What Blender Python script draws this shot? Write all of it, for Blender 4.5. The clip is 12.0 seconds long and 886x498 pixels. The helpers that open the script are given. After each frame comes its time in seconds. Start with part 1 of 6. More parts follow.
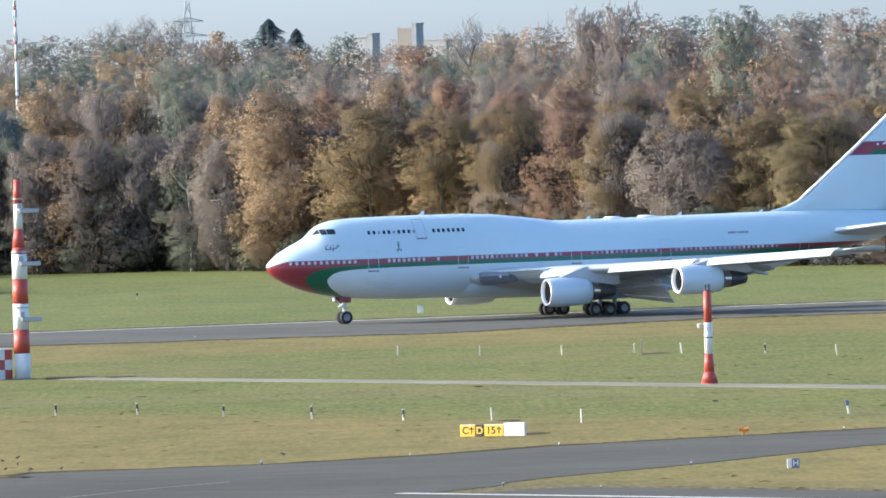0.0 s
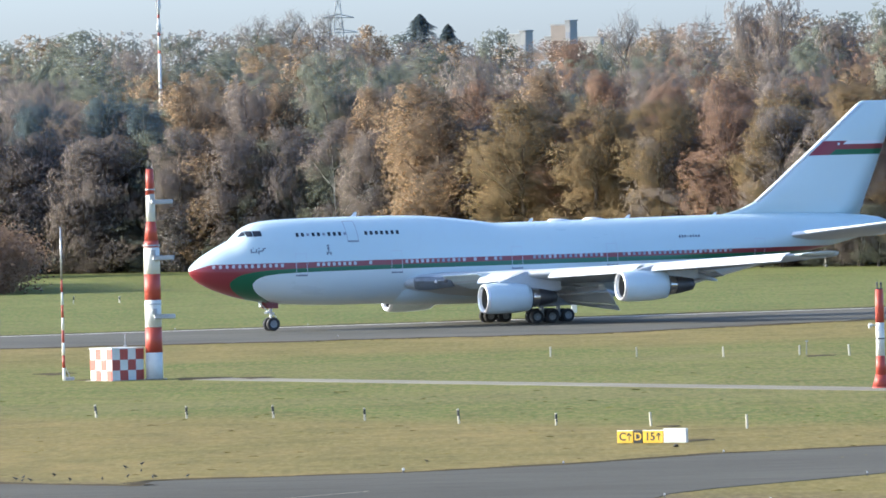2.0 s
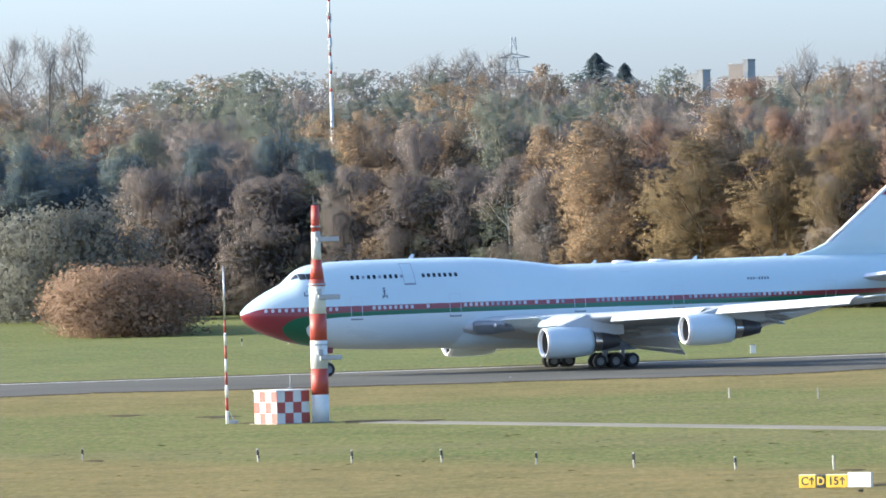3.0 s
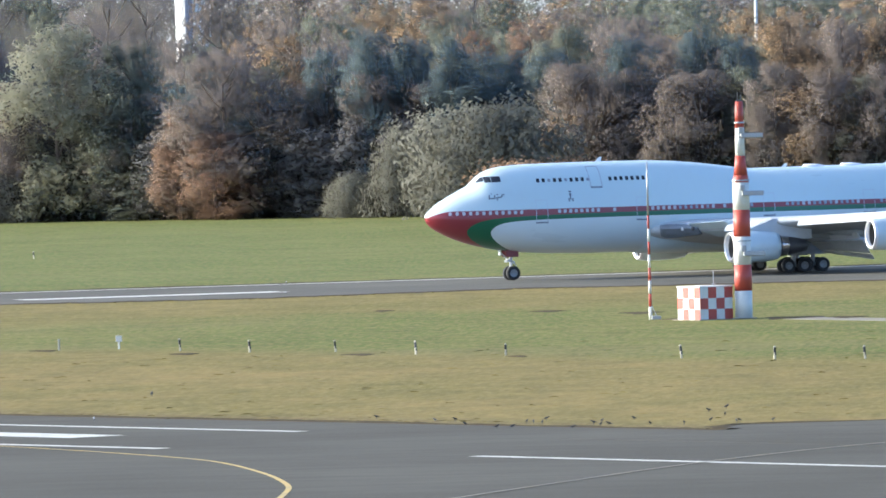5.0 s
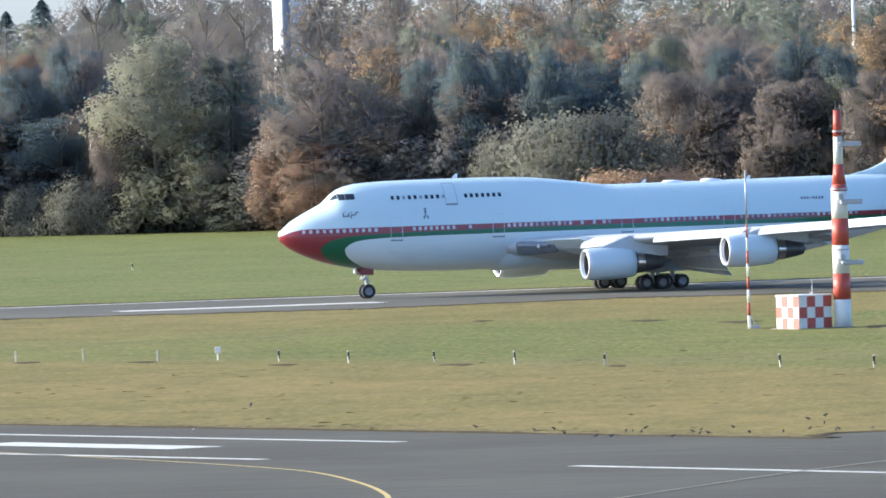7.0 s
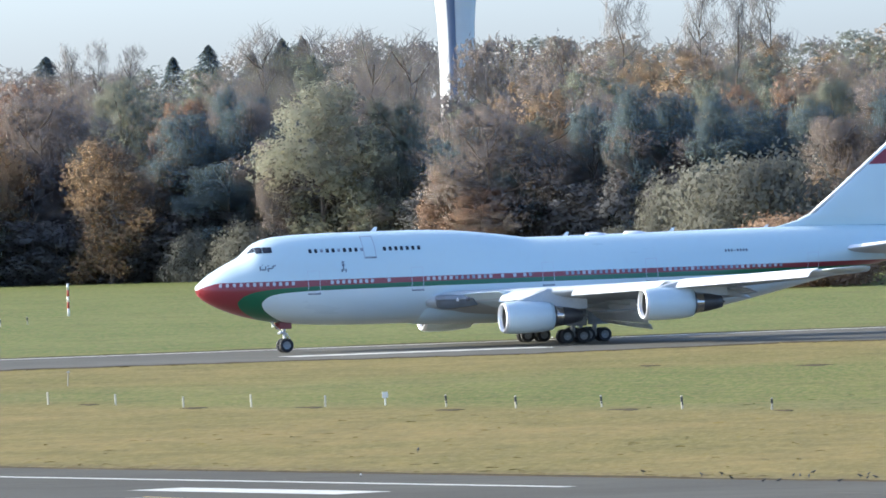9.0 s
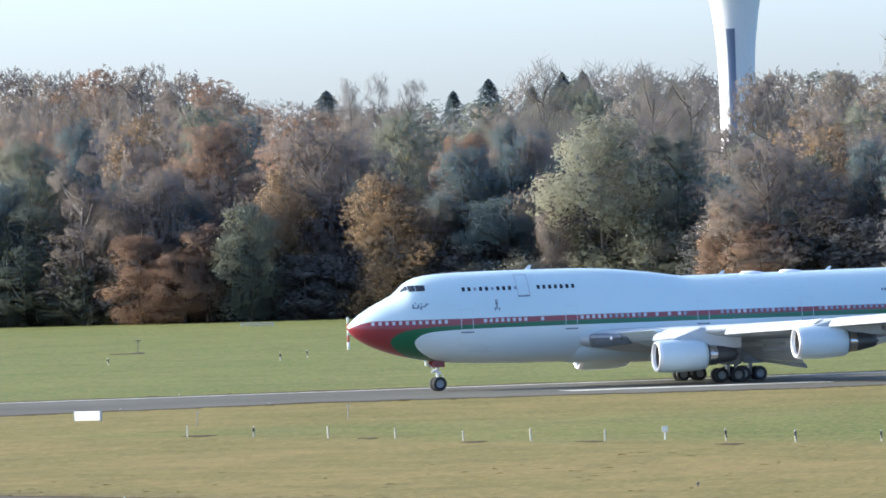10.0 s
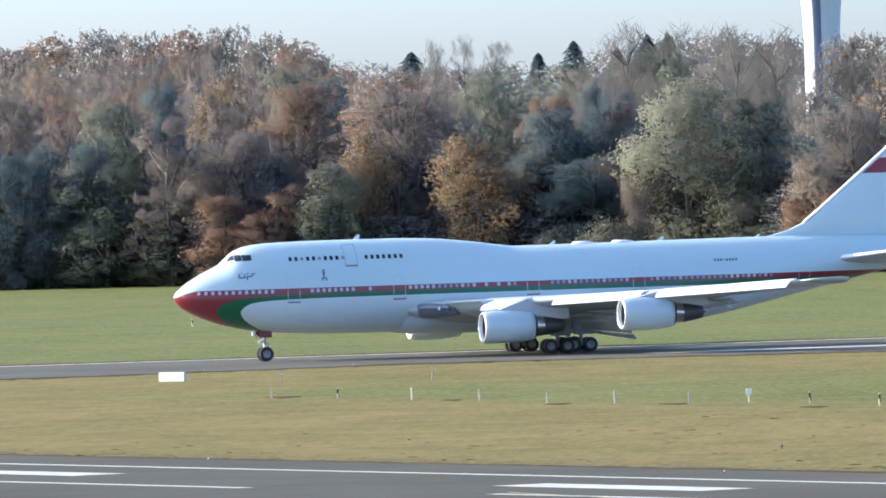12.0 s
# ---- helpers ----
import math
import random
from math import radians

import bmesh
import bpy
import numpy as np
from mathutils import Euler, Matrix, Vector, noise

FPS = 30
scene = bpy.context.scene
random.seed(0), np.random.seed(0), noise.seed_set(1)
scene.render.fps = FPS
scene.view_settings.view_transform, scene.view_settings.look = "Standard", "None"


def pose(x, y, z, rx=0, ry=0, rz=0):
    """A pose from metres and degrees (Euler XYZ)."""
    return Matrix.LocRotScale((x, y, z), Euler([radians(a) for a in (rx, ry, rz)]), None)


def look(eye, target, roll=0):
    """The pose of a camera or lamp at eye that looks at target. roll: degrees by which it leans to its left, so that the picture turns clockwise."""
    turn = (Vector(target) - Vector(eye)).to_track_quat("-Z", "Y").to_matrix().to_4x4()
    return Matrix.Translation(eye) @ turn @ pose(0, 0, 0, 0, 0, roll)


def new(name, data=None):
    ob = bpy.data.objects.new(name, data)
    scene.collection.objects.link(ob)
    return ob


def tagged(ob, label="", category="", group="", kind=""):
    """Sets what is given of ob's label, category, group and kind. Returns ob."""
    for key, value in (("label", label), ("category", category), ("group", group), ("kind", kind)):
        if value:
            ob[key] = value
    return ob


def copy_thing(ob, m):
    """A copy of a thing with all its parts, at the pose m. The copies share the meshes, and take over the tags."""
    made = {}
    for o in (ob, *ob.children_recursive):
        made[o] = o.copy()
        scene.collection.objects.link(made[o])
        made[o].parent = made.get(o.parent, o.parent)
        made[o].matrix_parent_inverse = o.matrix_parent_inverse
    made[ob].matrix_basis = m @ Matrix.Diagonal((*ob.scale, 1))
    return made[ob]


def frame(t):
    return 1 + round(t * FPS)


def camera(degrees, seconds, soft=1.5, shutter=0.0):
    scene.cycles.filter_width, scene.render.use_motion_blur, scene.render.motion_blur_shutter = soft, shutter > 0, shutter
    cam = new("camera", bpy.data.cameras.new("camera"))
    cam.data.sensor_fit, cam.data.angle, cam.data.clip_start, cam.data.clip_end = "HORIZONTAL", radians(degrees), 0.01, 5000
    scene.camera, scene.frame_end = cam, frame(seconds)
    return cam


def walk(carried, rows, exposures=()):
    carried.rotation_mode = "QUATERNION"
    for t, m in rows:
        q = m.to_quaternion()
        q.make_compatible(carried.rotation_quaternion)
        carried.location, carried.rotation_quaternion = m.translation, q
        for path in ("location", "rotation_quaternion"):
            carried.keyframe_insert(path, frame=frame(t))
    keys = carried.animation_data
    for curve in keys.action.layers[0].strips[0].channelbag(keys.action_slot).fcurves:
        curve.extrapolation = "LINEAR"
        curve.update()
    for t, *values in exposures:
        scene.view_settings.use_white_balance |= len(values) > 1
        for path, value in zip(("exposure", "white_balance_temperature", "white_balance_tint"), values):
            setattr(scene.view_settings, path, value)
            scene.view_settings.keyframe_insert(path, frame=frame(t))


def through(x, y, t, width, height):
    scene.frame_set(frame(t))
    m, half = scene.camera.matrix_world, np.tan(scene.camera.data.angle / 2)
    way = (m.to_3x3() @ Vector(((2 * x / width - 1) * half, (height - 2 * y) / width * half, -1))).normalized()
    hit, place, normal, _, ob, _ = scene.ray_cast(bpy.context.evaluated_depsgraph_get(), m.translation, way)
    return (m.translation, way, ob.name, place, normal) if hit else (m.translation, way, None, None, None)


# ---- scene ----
SPEED0, PSI, LANE = 10.806, radians(22.611), 853.59
HEAD = Vector((-math.cos(PSI), -math.sin(PSI), 0.0))      # the way the airliner rolls
SIDE = Vector((-math.sin(PSI), math.cos(PSI), 0.0))       # across it, away from the camera
EYE_Z = 17.6


def aim(pan, tilt, lean, back):
    """The camera on its platform: pan to the right, tilt up, lean, and metres behind its last stand."""
    up = 0.0258 * back
    tilt = tilt - math.degrees(up / (LANE + back))
    return Matrix.Translation((0, -back, EYE_Z + up)) @ pose(0, 0, 0, 0, 0, -pan) @ pose(0, 0, 0, 90 + tilt, 0, 0) @ pose(0, 0, 0, 0, 0, -lean)


# ---- camera ----
cam = camera(4.853, 12.0, soft=1.7)
walk(cam, [
    (0.0, aim(0.338, -0.616, 1.68, 66.0)),
    (0.1, aim(0.251, -0.625, 1.65, 66.0)),
    (0.2, aim(0.163, -0.634, 1.62, 66.0)),
    (0.3, aim(0.076, -0.644, 1.60, 66.0)),
    (0.4, aim(-0.008, -0.652, 1.57, 66.0)),
    (0.5, aim(-0.087, -0.659, 1.56, 66.0)),
    (0.6, aim(-0.166, -0.665, 1.54, 66.0)),
    (0.7, aim(-0.246, -0.668, 1.53, 66.0)),
    (0.8, aim(-0.319, -0.671, 1.53, 66.0)),
    (0.9, aim(-0.379, -0.676, 1.52, 64.2)),
    (1.0, aim(-0.419, -0.682, 1.52, 60.5)),
    (1.1, aim(-0.429, -0.692, 1.51, 56.8)),
    (1.2, aim(-0.415, -0.705, 1.50, 53.2)),
    (1.3, aim(-0.391, -0.716, 1.50, 49.5)),
    (1.4, aim(-0.369, -0.724, 1.49, 45.8)),
    (1.5, aim(-0.364, -0.726, 1.48, 42.2)),
    (1.6, aim(-0.386, -0.720, 1.48, 38.5)),
    (1.7, aim(-0.415, -0.708, 1.47, 34.8)),
    (1.8, aim(-0.440, -0.692, 1.46, 31.2)),
    (1.9, aim(-0.463, -0.670, 1.45, 27.5)),
    (2.0, aim(-0.496, -0.645, 1.44, 23.8)),
    (2.1, aim(-0.543, -0.612, 1.42, 20.2)),
    (2.2, aim(-0.600, -0.571, 1.40, 16.5)),
    (2.3, aim(-0.666, -0.528, 1.39, 12.8)),
    (2.4, aim(-0.736, -0.488, 1.38, 9.2)),
    (2.5, aim(-0.823, -0.460, 1.38, 5.5)),
    (2.6, aim(-0.929, -0.426, 1.42, 1.8)),
    (2.7, aim(-1.049, -0.382, 1.47, 0.0)),
    (3.0, aim(-1.465, -0.424, 1.57, 0.0)),
    (3.2, aim(-1.771, -0.727, 1.51, 0.0)),
    (4.8, aim(-3.557, -0.928, 1.50, 0.0)),
    (5.0, aim(-3.800, -0.934, 1.43, 0.0)),
    (5.5, aim(-4.344, -0.954, 1.35, 0.0)),
    (6.0, aim(-4.310, -0.913, 1.36, 0.0)),
    (6.5, aim(-4.314, -0.881, 1.53, 0.0)),
    (6.7, aim(-4.311, -0.876, 1.64, 0.0)),
    (8.3, aim(-4.475, -0.735, 1.60, 0.0)),
    (8.5, aim(-4.526, -0.712, 1.60, 0.0)),
    (8.9, aim(-4.844, -0.616, 1.75, 0.0)),
    (9.0, aim(-5.246, -0.591, 1.77, 0.0)),
    (9.5, aim(-6.567, -0.431, 1.79, 0.0)),
    (10.0, aim(-6.774, -0.358, 1.72, 0.0)),
    (10.5, aim(-7.397, -0.376, 1.58, 0.0)),
    (11.0, aim(-6.738, -0.489, 1.56, 0.0)),
    (11.5, aim(-6.992, -0.538, 1.59, 0.0)),
    (12.0, aim(-7.243, -0.554, 1.56, 0.0)),
], exposures=[(0.0, 1.74, 5750, 5), (12.0, 1.72, 5750, 5)])

# ---- light ----
SUN_FROM = Vector((-0.99, 0.14, 0.0)).normalized()
SUN_UP = radians(20.5)
world = bpy.data.worlds.new("sky")
scene.world = world
world.use_nodes = True
sky = world.node_tree.nodes.new("ShaderNodeTexSky")
sky.sky_type, sky.sun_disc = "NISHITA", False
sky.sun_elevation = SUN_UP
sky.sun_rotation = math.atan2(SUN_FROM.x, SUN_FROM.y)
sky.air_density, sky.dust_density, sky.ozone_density, sky.altitude = 0.5, 2.0, 2.0, 0
background = world.node_tree.nodes["Background"]
world.node_tree.links.new(sky.outputs[0], background.inputs[0])
background.inputs[1].default_value = 0.15
sun = new("sun", bpy.data.lights.new("sun", "SUN"))
sun.data.energy, sun.data.angle, sun.data.color = 2.35, radians(0.6), (1.0, 0.85, 0.62)
sun_way = Vector((SUN_FROM.x * math.cos(SUN_UP), SUN_FROM.y * math.cos(SUN_UP), math.sin(SUN_UP)))
sun.matrix_world = look(sun_way * 400, (0, 0, 0))


# ---- materials ----
class Nodes:
    """A small writer of node materials."""

    def __init__(self, name):
        self.m = bpy.data.materials.new(name)
        self.m.use_nodes = True
        self.t = self.m.node_tree
        self.b = self.t.nodes["Principled BSDF"]

    def n(self, kind):
        return self.t.nodes.new(kind)

    def put(self, a, b):
        if isinstance(a, (int, float)):
            b.default_value = a
        elif isinstance(a, tuple):
            b.default_value = (*a, 1.0) if len(a) == 3 and len(b.default_value) == 4 else a
        else:
            self.t.links.new(a, b)

    def math(self, op, a, b=0.0, c=0.0):
        node = self.n("ShaderNodeMath")
        node.operation = op
        for value, socket in zip((a, b, c), node.inputs):
            self.put(value, socket)
        return node.outputs[0]

    def mix(self, fac, a, b, blend="MIX"):
        node = self.n("ShaderNodeMix")
        node.data_type, node.blend_type = "RGBA", blend
        self.put(fac, node.inputs["Factor"])
        self.put(a, node.inputs[6])
        self.put(b, node.inputs[7])
        return node.outputs[2]

    def coords(self, scale=(1, 1, 1)):
        tc = self.n("ShaderNodeTexCoord")
        mp = self.n("ShaderNodeMapping")
        mp.inputs["Scale"].default_value = scale
        self.t.links.new(tc.outputs["Object"], mp.inputs[0])
        return mp.outputs[0]

    def noise(self, scale, detail=4.0, rough=0.55, stretch=(1, 1, 1)):
        node = self.n("ShaderNodeTexNoise")
        node.inputs["Scale"].default_value = scale
        node.inputs["Detail"].default_value = detail
        node.inputs["Roughness"].default_value = rough
        self.t.links.new(self.coords(stretch), node.inputs["Vector"])
        return node.outputs[0]

    def ramp(self, fac, lo, hi, a=0.0, b=1.0):
        node = self.n("ShaderNodeMapRange")
        self.put(fac, node.inputs[0])
        for i, v in enumerate((lo, hi, a, b)):
            node.inputs[i + 1].default_value = v
        return node.outputs[0]

    def bump(self, height, strength=0.3, distance=0.02):
        node = self.n("ShaderNodeBump")
        node.inputs["Strength"].default_value = strength
        node.inputs["Distance"].default_value = distance
        self.put(height, node.inputs["Height"])
        self.t.links.new(node.outputs[0], self.b.inputs["Normal"])

    def out(self, colour, rough=0.6, metal=0.0, spec=0.5):
        self.put(colour, self.b.inputs["Base Color"])
        self.put(rough, self.b.inputs["Roughness"])
        self.put(metal, self.b.inputs["Metallic"])
        self.b.inputs["Specular IOR Level"].default_value = spec
        return self.m


def worn(name, colour, rough=0.5, metal=0.0, scale=3.0, amount=0.25, dirt=(0.10, 0.09, 0.08), bump=0.0):
    """A painted or bare surface with stains at two scales."""
    k = Nodes(name)
    big = k.ramp(k.noise(scale, 5), 0.42, 0.72, 0.0, amount)
    fine = k.ramp(k.noise(scale * 9, 3), 0.35, 0.75, 0.0, amount * 0.6)
    c = k.mix(fine, k.mix(big, colour, dirt), dirt)
    if bump:
        k.bump(k.noise(scale * 14, 3), bump, 0.01)
    return k.out(c, rough, metal)


def grass_material():
    k = Nodes("mown_grass")
    tc = k.n("ShaderNodeTexCoord")
    turn = k.n("ShaderNodeMapping")
    turn.inputs["Rotation"].default_value = (0, 0, radians(50.55))
    k.t.links.new(tc.outputs["Object"], turn.inputs[0])
    xyz = k.n("ShaderNodeSeparateXYZ")
    k.t.links.new(turn.outputs[0], xyz.inputs[0])
    across = xyz.outputs[1]                     # metres across the near runway
    broad = k.noise(0.014, 4, 0.6)
    rows = k.noise(0.045, 6, 0.7, (1.0, 0.4, 1.0))
    tuft = k.noise(0.55, 5, 0.75, (1.0, 0.3, 1.0))
    blade = k.noise(2.2, 3, 0.7, (1.0, 0.14, 1.0))
    swath = k.noise(0.16, 4, 0.65, (1.0, 0.7, 1.0))
    turn2 = k.n("ShaderNodeMapping")
    turn2.inputs["Rotation"].default_value = (0, 0, -PSI)
    k.t.links.new(tc.outputs["Object"], turn2.inputs[0])
    xyz2 = k.n("ShaderNodeSeparateXYZ")
    k.t.links.new(turn2.outputs[0], xyz2.inputs[0])
    verge_far = k.math("ADD", xyz2.outputs[1], k.ramp(rows, 0.3, 0.7, -9.0, 9.0))    # metres across the far runway
    strip = k.math("MULTIPLY", k.ramp(verge_far, 736.0, 758.0, 0.0, 0.9), k.ramp(verge_far, 850.0, 870.0, 1.0, 0.0))
    lush = k.ramp(k.math("ADD", across, k.ramp(rows, 0.3, 0.7, -9.0, 9.0)), 382.0, 394.0)
    green = k.mix(k.ramp(rows, 0.36, 0.64), (0.099, 0.130, 0.022), (0.160, 0.163, 0.039))
    green = k.mix(k.ramp(broad, 0.50, 0.66, 0.0, 0.7), green, (0.172, 0.154, 0.058))
    straw = k.mix(k.ramp(rows, 0.34, 0.66), (0.157, 0.132, 0.033), (0.254, 0.185, 0.062))
    fresh = k.mix(k.ramp(rows, 0.34, 0.66), (0.098, 0.142, 0.030), (0.150, 0.176, 0.045))
    green = k.mix(k.ramp(verge_far, 866.0, 890.0, 0.0, 0.85), green, fresh)
    c = k.mix(strip, k.mix(lush, straw, green), straw)
    verge = k.ramp(k.math("ADD", across, k.ramp(tuft, 0.3, 0.7, -3.0, 3.0)), 309.0, 317.0, 0.75, 0.0)
    c = k.mix(verge, c, (0.120, 0.091, 0.051))
    c = k.mix(k.ramp(tuft, 0.42, 0.70, 0.0, 0.5), c, (0.080, 0.077, 0.028))
    c = k.mix(k.ramp(blade, 0.42, 0.66, 0.0, 0.6), c, (0.276, 0.223, 0.082))
    c = k.mix(k.ramp(swath, 0.46, 0.66, 0.0, 0.34), c, (0.090, 0.077, 0.024))
    k.bump(tuft, 0.8, 0.15)
    return k.out(c, 0.95, 0.0, 0.1)


def asphalt_material(name, base, light):
    k = Nodes(name)
    patch = k.noise(0.04, 5, 0.6)
    streak = k.noise(0.5, 4, 0.6, (0.25, 1.0, 1.0))
    grit = k.noise(14.0, 2, 0.6)
    c = k.mix(k.ramp(patch, 0.35, 0.68), base, light)
    c = k.mix(k.ramp(streak, 0.4, 0.75, 0.0, 0.5), c, tuple(v * 0.65 for v in base))
    c = k.mix(k.ramp(grit, 0.4, 0.8, 0.0, 0.3), c, tuple(min(1, v * 1.7) for v in light))
    k.bump(grit, 0.4, 0.01)
    return k.out(c, 0.92, 0.0, 0.08)


def leaf_material(name, dark, light, accent, through=0.45, open_=0.42):
    """Sprays of foliage, open between their leaves, that differ a little one from another and from tree to tree."""
    k = Nodes(name)
    info = k.n("ShaderNodeObjectInfo")
    geo = k.n("ShaderNodeNewGeometry")
    c = k.mix(k.ramp(geo.outputs["Random Per Island"], 0.0, 1.0, 0.40, 0.70), dark, light)
    c = k.mix(k.ramp(info.outputs["Random"], 0.35, 1.0, 0.0, 0.55), c, accent)
    patch = k.noise(0.16, 3, 0.5)
    c = k.mix(k.ramp(patch, 0.4, 0.68, 0.0, 0.4), c, dark)
    m = k.out(c, 0.8, 0.0, 0.1)
    lit = k.n("ShaderNodeBsdfTranslucent")
    k.put(c, lit.inputs[0])
    blend = k.n("ShaderNodeMixShader")
    blend.inputs[0].default_value = through
    k.t.links.new(k.b.outputs[0], blend.inputs[1])
    k.t.links.new(lit.outputs[0], blend.inputs[2])
    gaps = k.n("ShaderNodeBsdfTransparent")
    spray = k.n("ShaderNodeMixShader")
    spray.inputs[0].default_value = open_
    k.t.links.new(blend.outputs[0], spray.inputs[1])
    k.t.links.new(gaps.outputs[0], spray.inputs[2])
    k.t.links.new(spray.outputs[0], k.t.nodes["Material Output"].inputs[0])
    return m


GRASS = grass_material()
ASPHALT = asphalt_material("runway_asphalt", (0.084, 0.078, 0.061), (0.116, 0.108, 0.086))
ASPHALT_PALE = asphalt_material("worn_runway_asphalt", (0.098, 0.092, 0.075), (0.150, 0.141, 0.116))
CONCRETE = asphalt_material("service_road_concrete", (0.205, 0.186, 0.145), (0.290, 0.262, 0.205))
LINE_WHITE = worn("road_paint_white", (0.66, 0.63, 0.53), 0.7, 0, 0.6, 0.4, (0.16, 0.16, 0.16))
LINE_YELLOW = worn("road_paint_yellow", (0.60, 0.42, 0.10), 0.7, 0, 0.5, 0.45, (0.16, 0.15, 0.13))
LINE_FADED = worn("road_paint_faded", (0.28, 0.24, 0.15), 0.75, 0, 0.5, 0.6, (0.11, 0.11, 0.11))
RED = worn("signal_red_paint", (0.44, 0.068, 0.042), 0.5, 0, 1.2, 0.25, (0.20, 0.08, 0.06))
WHITE = worn("signal_white_paint", (0.76, 0.74, 0.66), 0.5, 0, 1.2, 0.22, (0.35, 0.33, 0.30))
POST_PAINT = worn("weathered_post_paint", (0.58, 0.54, 0.43), 0.8, 0, 4.0, 0.45, (0.24, 0.20, 0.14))
# Soil brown that also stands in for shadow on the ground.
SOIL_SHADOW = worn("soil_and_shadow", (0.070, 0.054, 0.036), 0.95, 0, 0.8, 0.5, (0.13, 0.11, 0.055), 0.4)
SOIL_SHADOW.node_tree.nodes["Principled BSDF"].inputs["Specular IOR Level"].default_value = 0.03
GALVANISED = worn("galvanised_steel", (0.42, 0.43, 0.44), 0.45, 0.7, 2.0, 0.3, (0.2, 0.2, 0.2))
DARK_STEEL = worn("dark_steel", (0.07, 0.07, 0.075), 0.5, 0.3, 2.0, 0.3)
BLACK = worn("black_paint", (0.025, 0.025, 0.027), 0.55, 0, 3.0, 0.2, (0.08, 0.08, 0.08))
SIGN_YELLOW = worn("sign_yellow", (0.80, 0.50, 0.03), 0.4, 0, 2.0, 0.1, (0.5, 0.3, 0.1))
SIGN_BLUE = worn("sign_blue", (0.10, 0.14, 0.23), 0.4, 0, 2.0, 0.1)
ORANGE = worn("orange_plastic", (0.75, 0.24, 0.03), 0.5, 0, 2.0, 0.15)
RUBBER = worn("tyre_rubber", (0.022, 0.022, 0.024), 0.8, 0, 4.0, 0.3, (0.06, 0.055, 0.05))
ALU = worn("bare_aluminium", (0.86, 0.86, 0.87), 0.38, 0.5, 1.5, 0.2, (0.4, 0.4, 0.4))
HUB = worn("wheel_hub_grey", (0.24, 0.245, 0.25), 0.45, 0.3, 4.0, 0.3, (0.15, 0.14, 0.13))
NOSE_GEAR = worn("nose_gear_pale_grey", (0.62, 0.63, 0.63), 0.4, 0.1, 3.0, 0.25, (0.2, 0.2, 0.2))
GEAR = worn("landing_gear_grey", (0.30, 0.31, 0.32), 0.45, 0.2, 3.0, 0.35, (0.1, 0.1, 0.1))
WING_GREY = worn("wing_grey_paint", (0.52, 0.545, 0.555), 0.42, 0.0, 0.5, 0.25, (0.26, 0.27, 0.28))
BAY_GREY = worn("gear_bay_grey", (0.26, 0.265, 0.27), 0.5, 0.0, 1.5, 0.4, (0.06, 0.06, 0.06))
PALE_GREY = worn("wing_tip_pale_grey", (0.58, 0.66, 0.66), 0.4, 0.0, 0.5, 0.15, (0.4, 0.4, 0.4))
SLEEVE = worn("polished_exhaust_metal", (0.52, 0.52, 0.53), 0.2, 1.0, 1.5, 0.3, (0.2, 0.2, 0.2))
FLAP_GREY = worn("flap_grey", (0.48, 0.50, 0.51), 0.5, 0.0, 0.8, 0.35, (0.16, 0.16, 0.16))
NACELLE = worn("nacelle_white_paint", (0.60, 0.69, 0.70), 0.3, 0.0, 0.6, 0.14, (0.45, 0.46, 0.46))
JET_WHITE = worn("aircraft_white_paint", (0.79, 0.80, 0.81), 0.28, 0.0, 0.35, 0.08, (0.55, 0.55, 0.55))
CORE = worn("engine_core_metal", (0.10, 0.10, 0.105), 0.45, 0.6, 1.5, 0.35, (0.07, 0.06, 0.06))
HOUSING = worn("light_housing_grey", (0.20, 0.225, 0.25), 0.45, 0.2, 1.5, 0.35, (0.08, 0.08, 0.09))
FAN = worn("fan_dark_metal", (0.06, 0.06, 0.062), 0.4, 0.6, 3.0, 0.2)
WINDOW_DARK = worn("dark_window", (0.03, 0.035, 0.045), 0.15, 0.0, 2.0, 0.1)
WINDOW_SHADE = worn("window_with_blind", (0.52, 0.50, 0.52), 0.25, 0.0, 2.0, 0.1, (0.4, 0.4, 0.4))
WINDOW_GREY = worn("window_half_shaded", (0.30, 0.32, 0.36), 0.2, 0.0, 2.0, 0.1)
DUCT = worn("inlet_duct_grey", (0.085, 0.08, 0.075), 0.6, 0.0, 2.0, 0.3)
SEAM_DARK = worn("upper_door_seam", (0.40, 0.43, 0.46), 0.5, 0.0, 2.0, 0.1)
SEAM = worn("door_seam", (0.58, 0.61, 0.64), 0.5, 0.0, 2.0, 0.1)
SCRIPT_GREY = worn("lettering_grey", (0.16, 0.19, 0.22), 0.5, 0.0, 2.0, 0.1)
BARK = worn("bark", (0.11, 0.085, 0.065), 0.9, 0.0, 1.0, 0.5, (0.05, 0.04, 0.035))
BIRCH_BARK = worn("birch_bark", (0.46, 0.45, 0.42), 0.8, 0.0, 1.4, 0.45, (0.08, 0.07, 0.06))
TOWER = worn("tower_concrete", (0.66, 0.66, 0.66), 0.7, 0.0, 0.2, 0.15, (0.45, 0.45, 0.45))
HOUSE = worn("far_building_wall", (0.30, 0.295, 0.285), 0.8, 0.0, 0.1, 0.2, (0.3, 0.3, 0.32))
HOUSE_BROWN = worn("far_building_brick", (0.27, 0.225, 0.195), 0.8, 0.0, 0.1, 0.2)
# Pale grey steel with the haze over the far pylon painted in.
PYLON_GREY = worn("haze_pale_steel", (0.42, 0.42, 0.42), 0.7, 0.0, 0.5, 0.2)
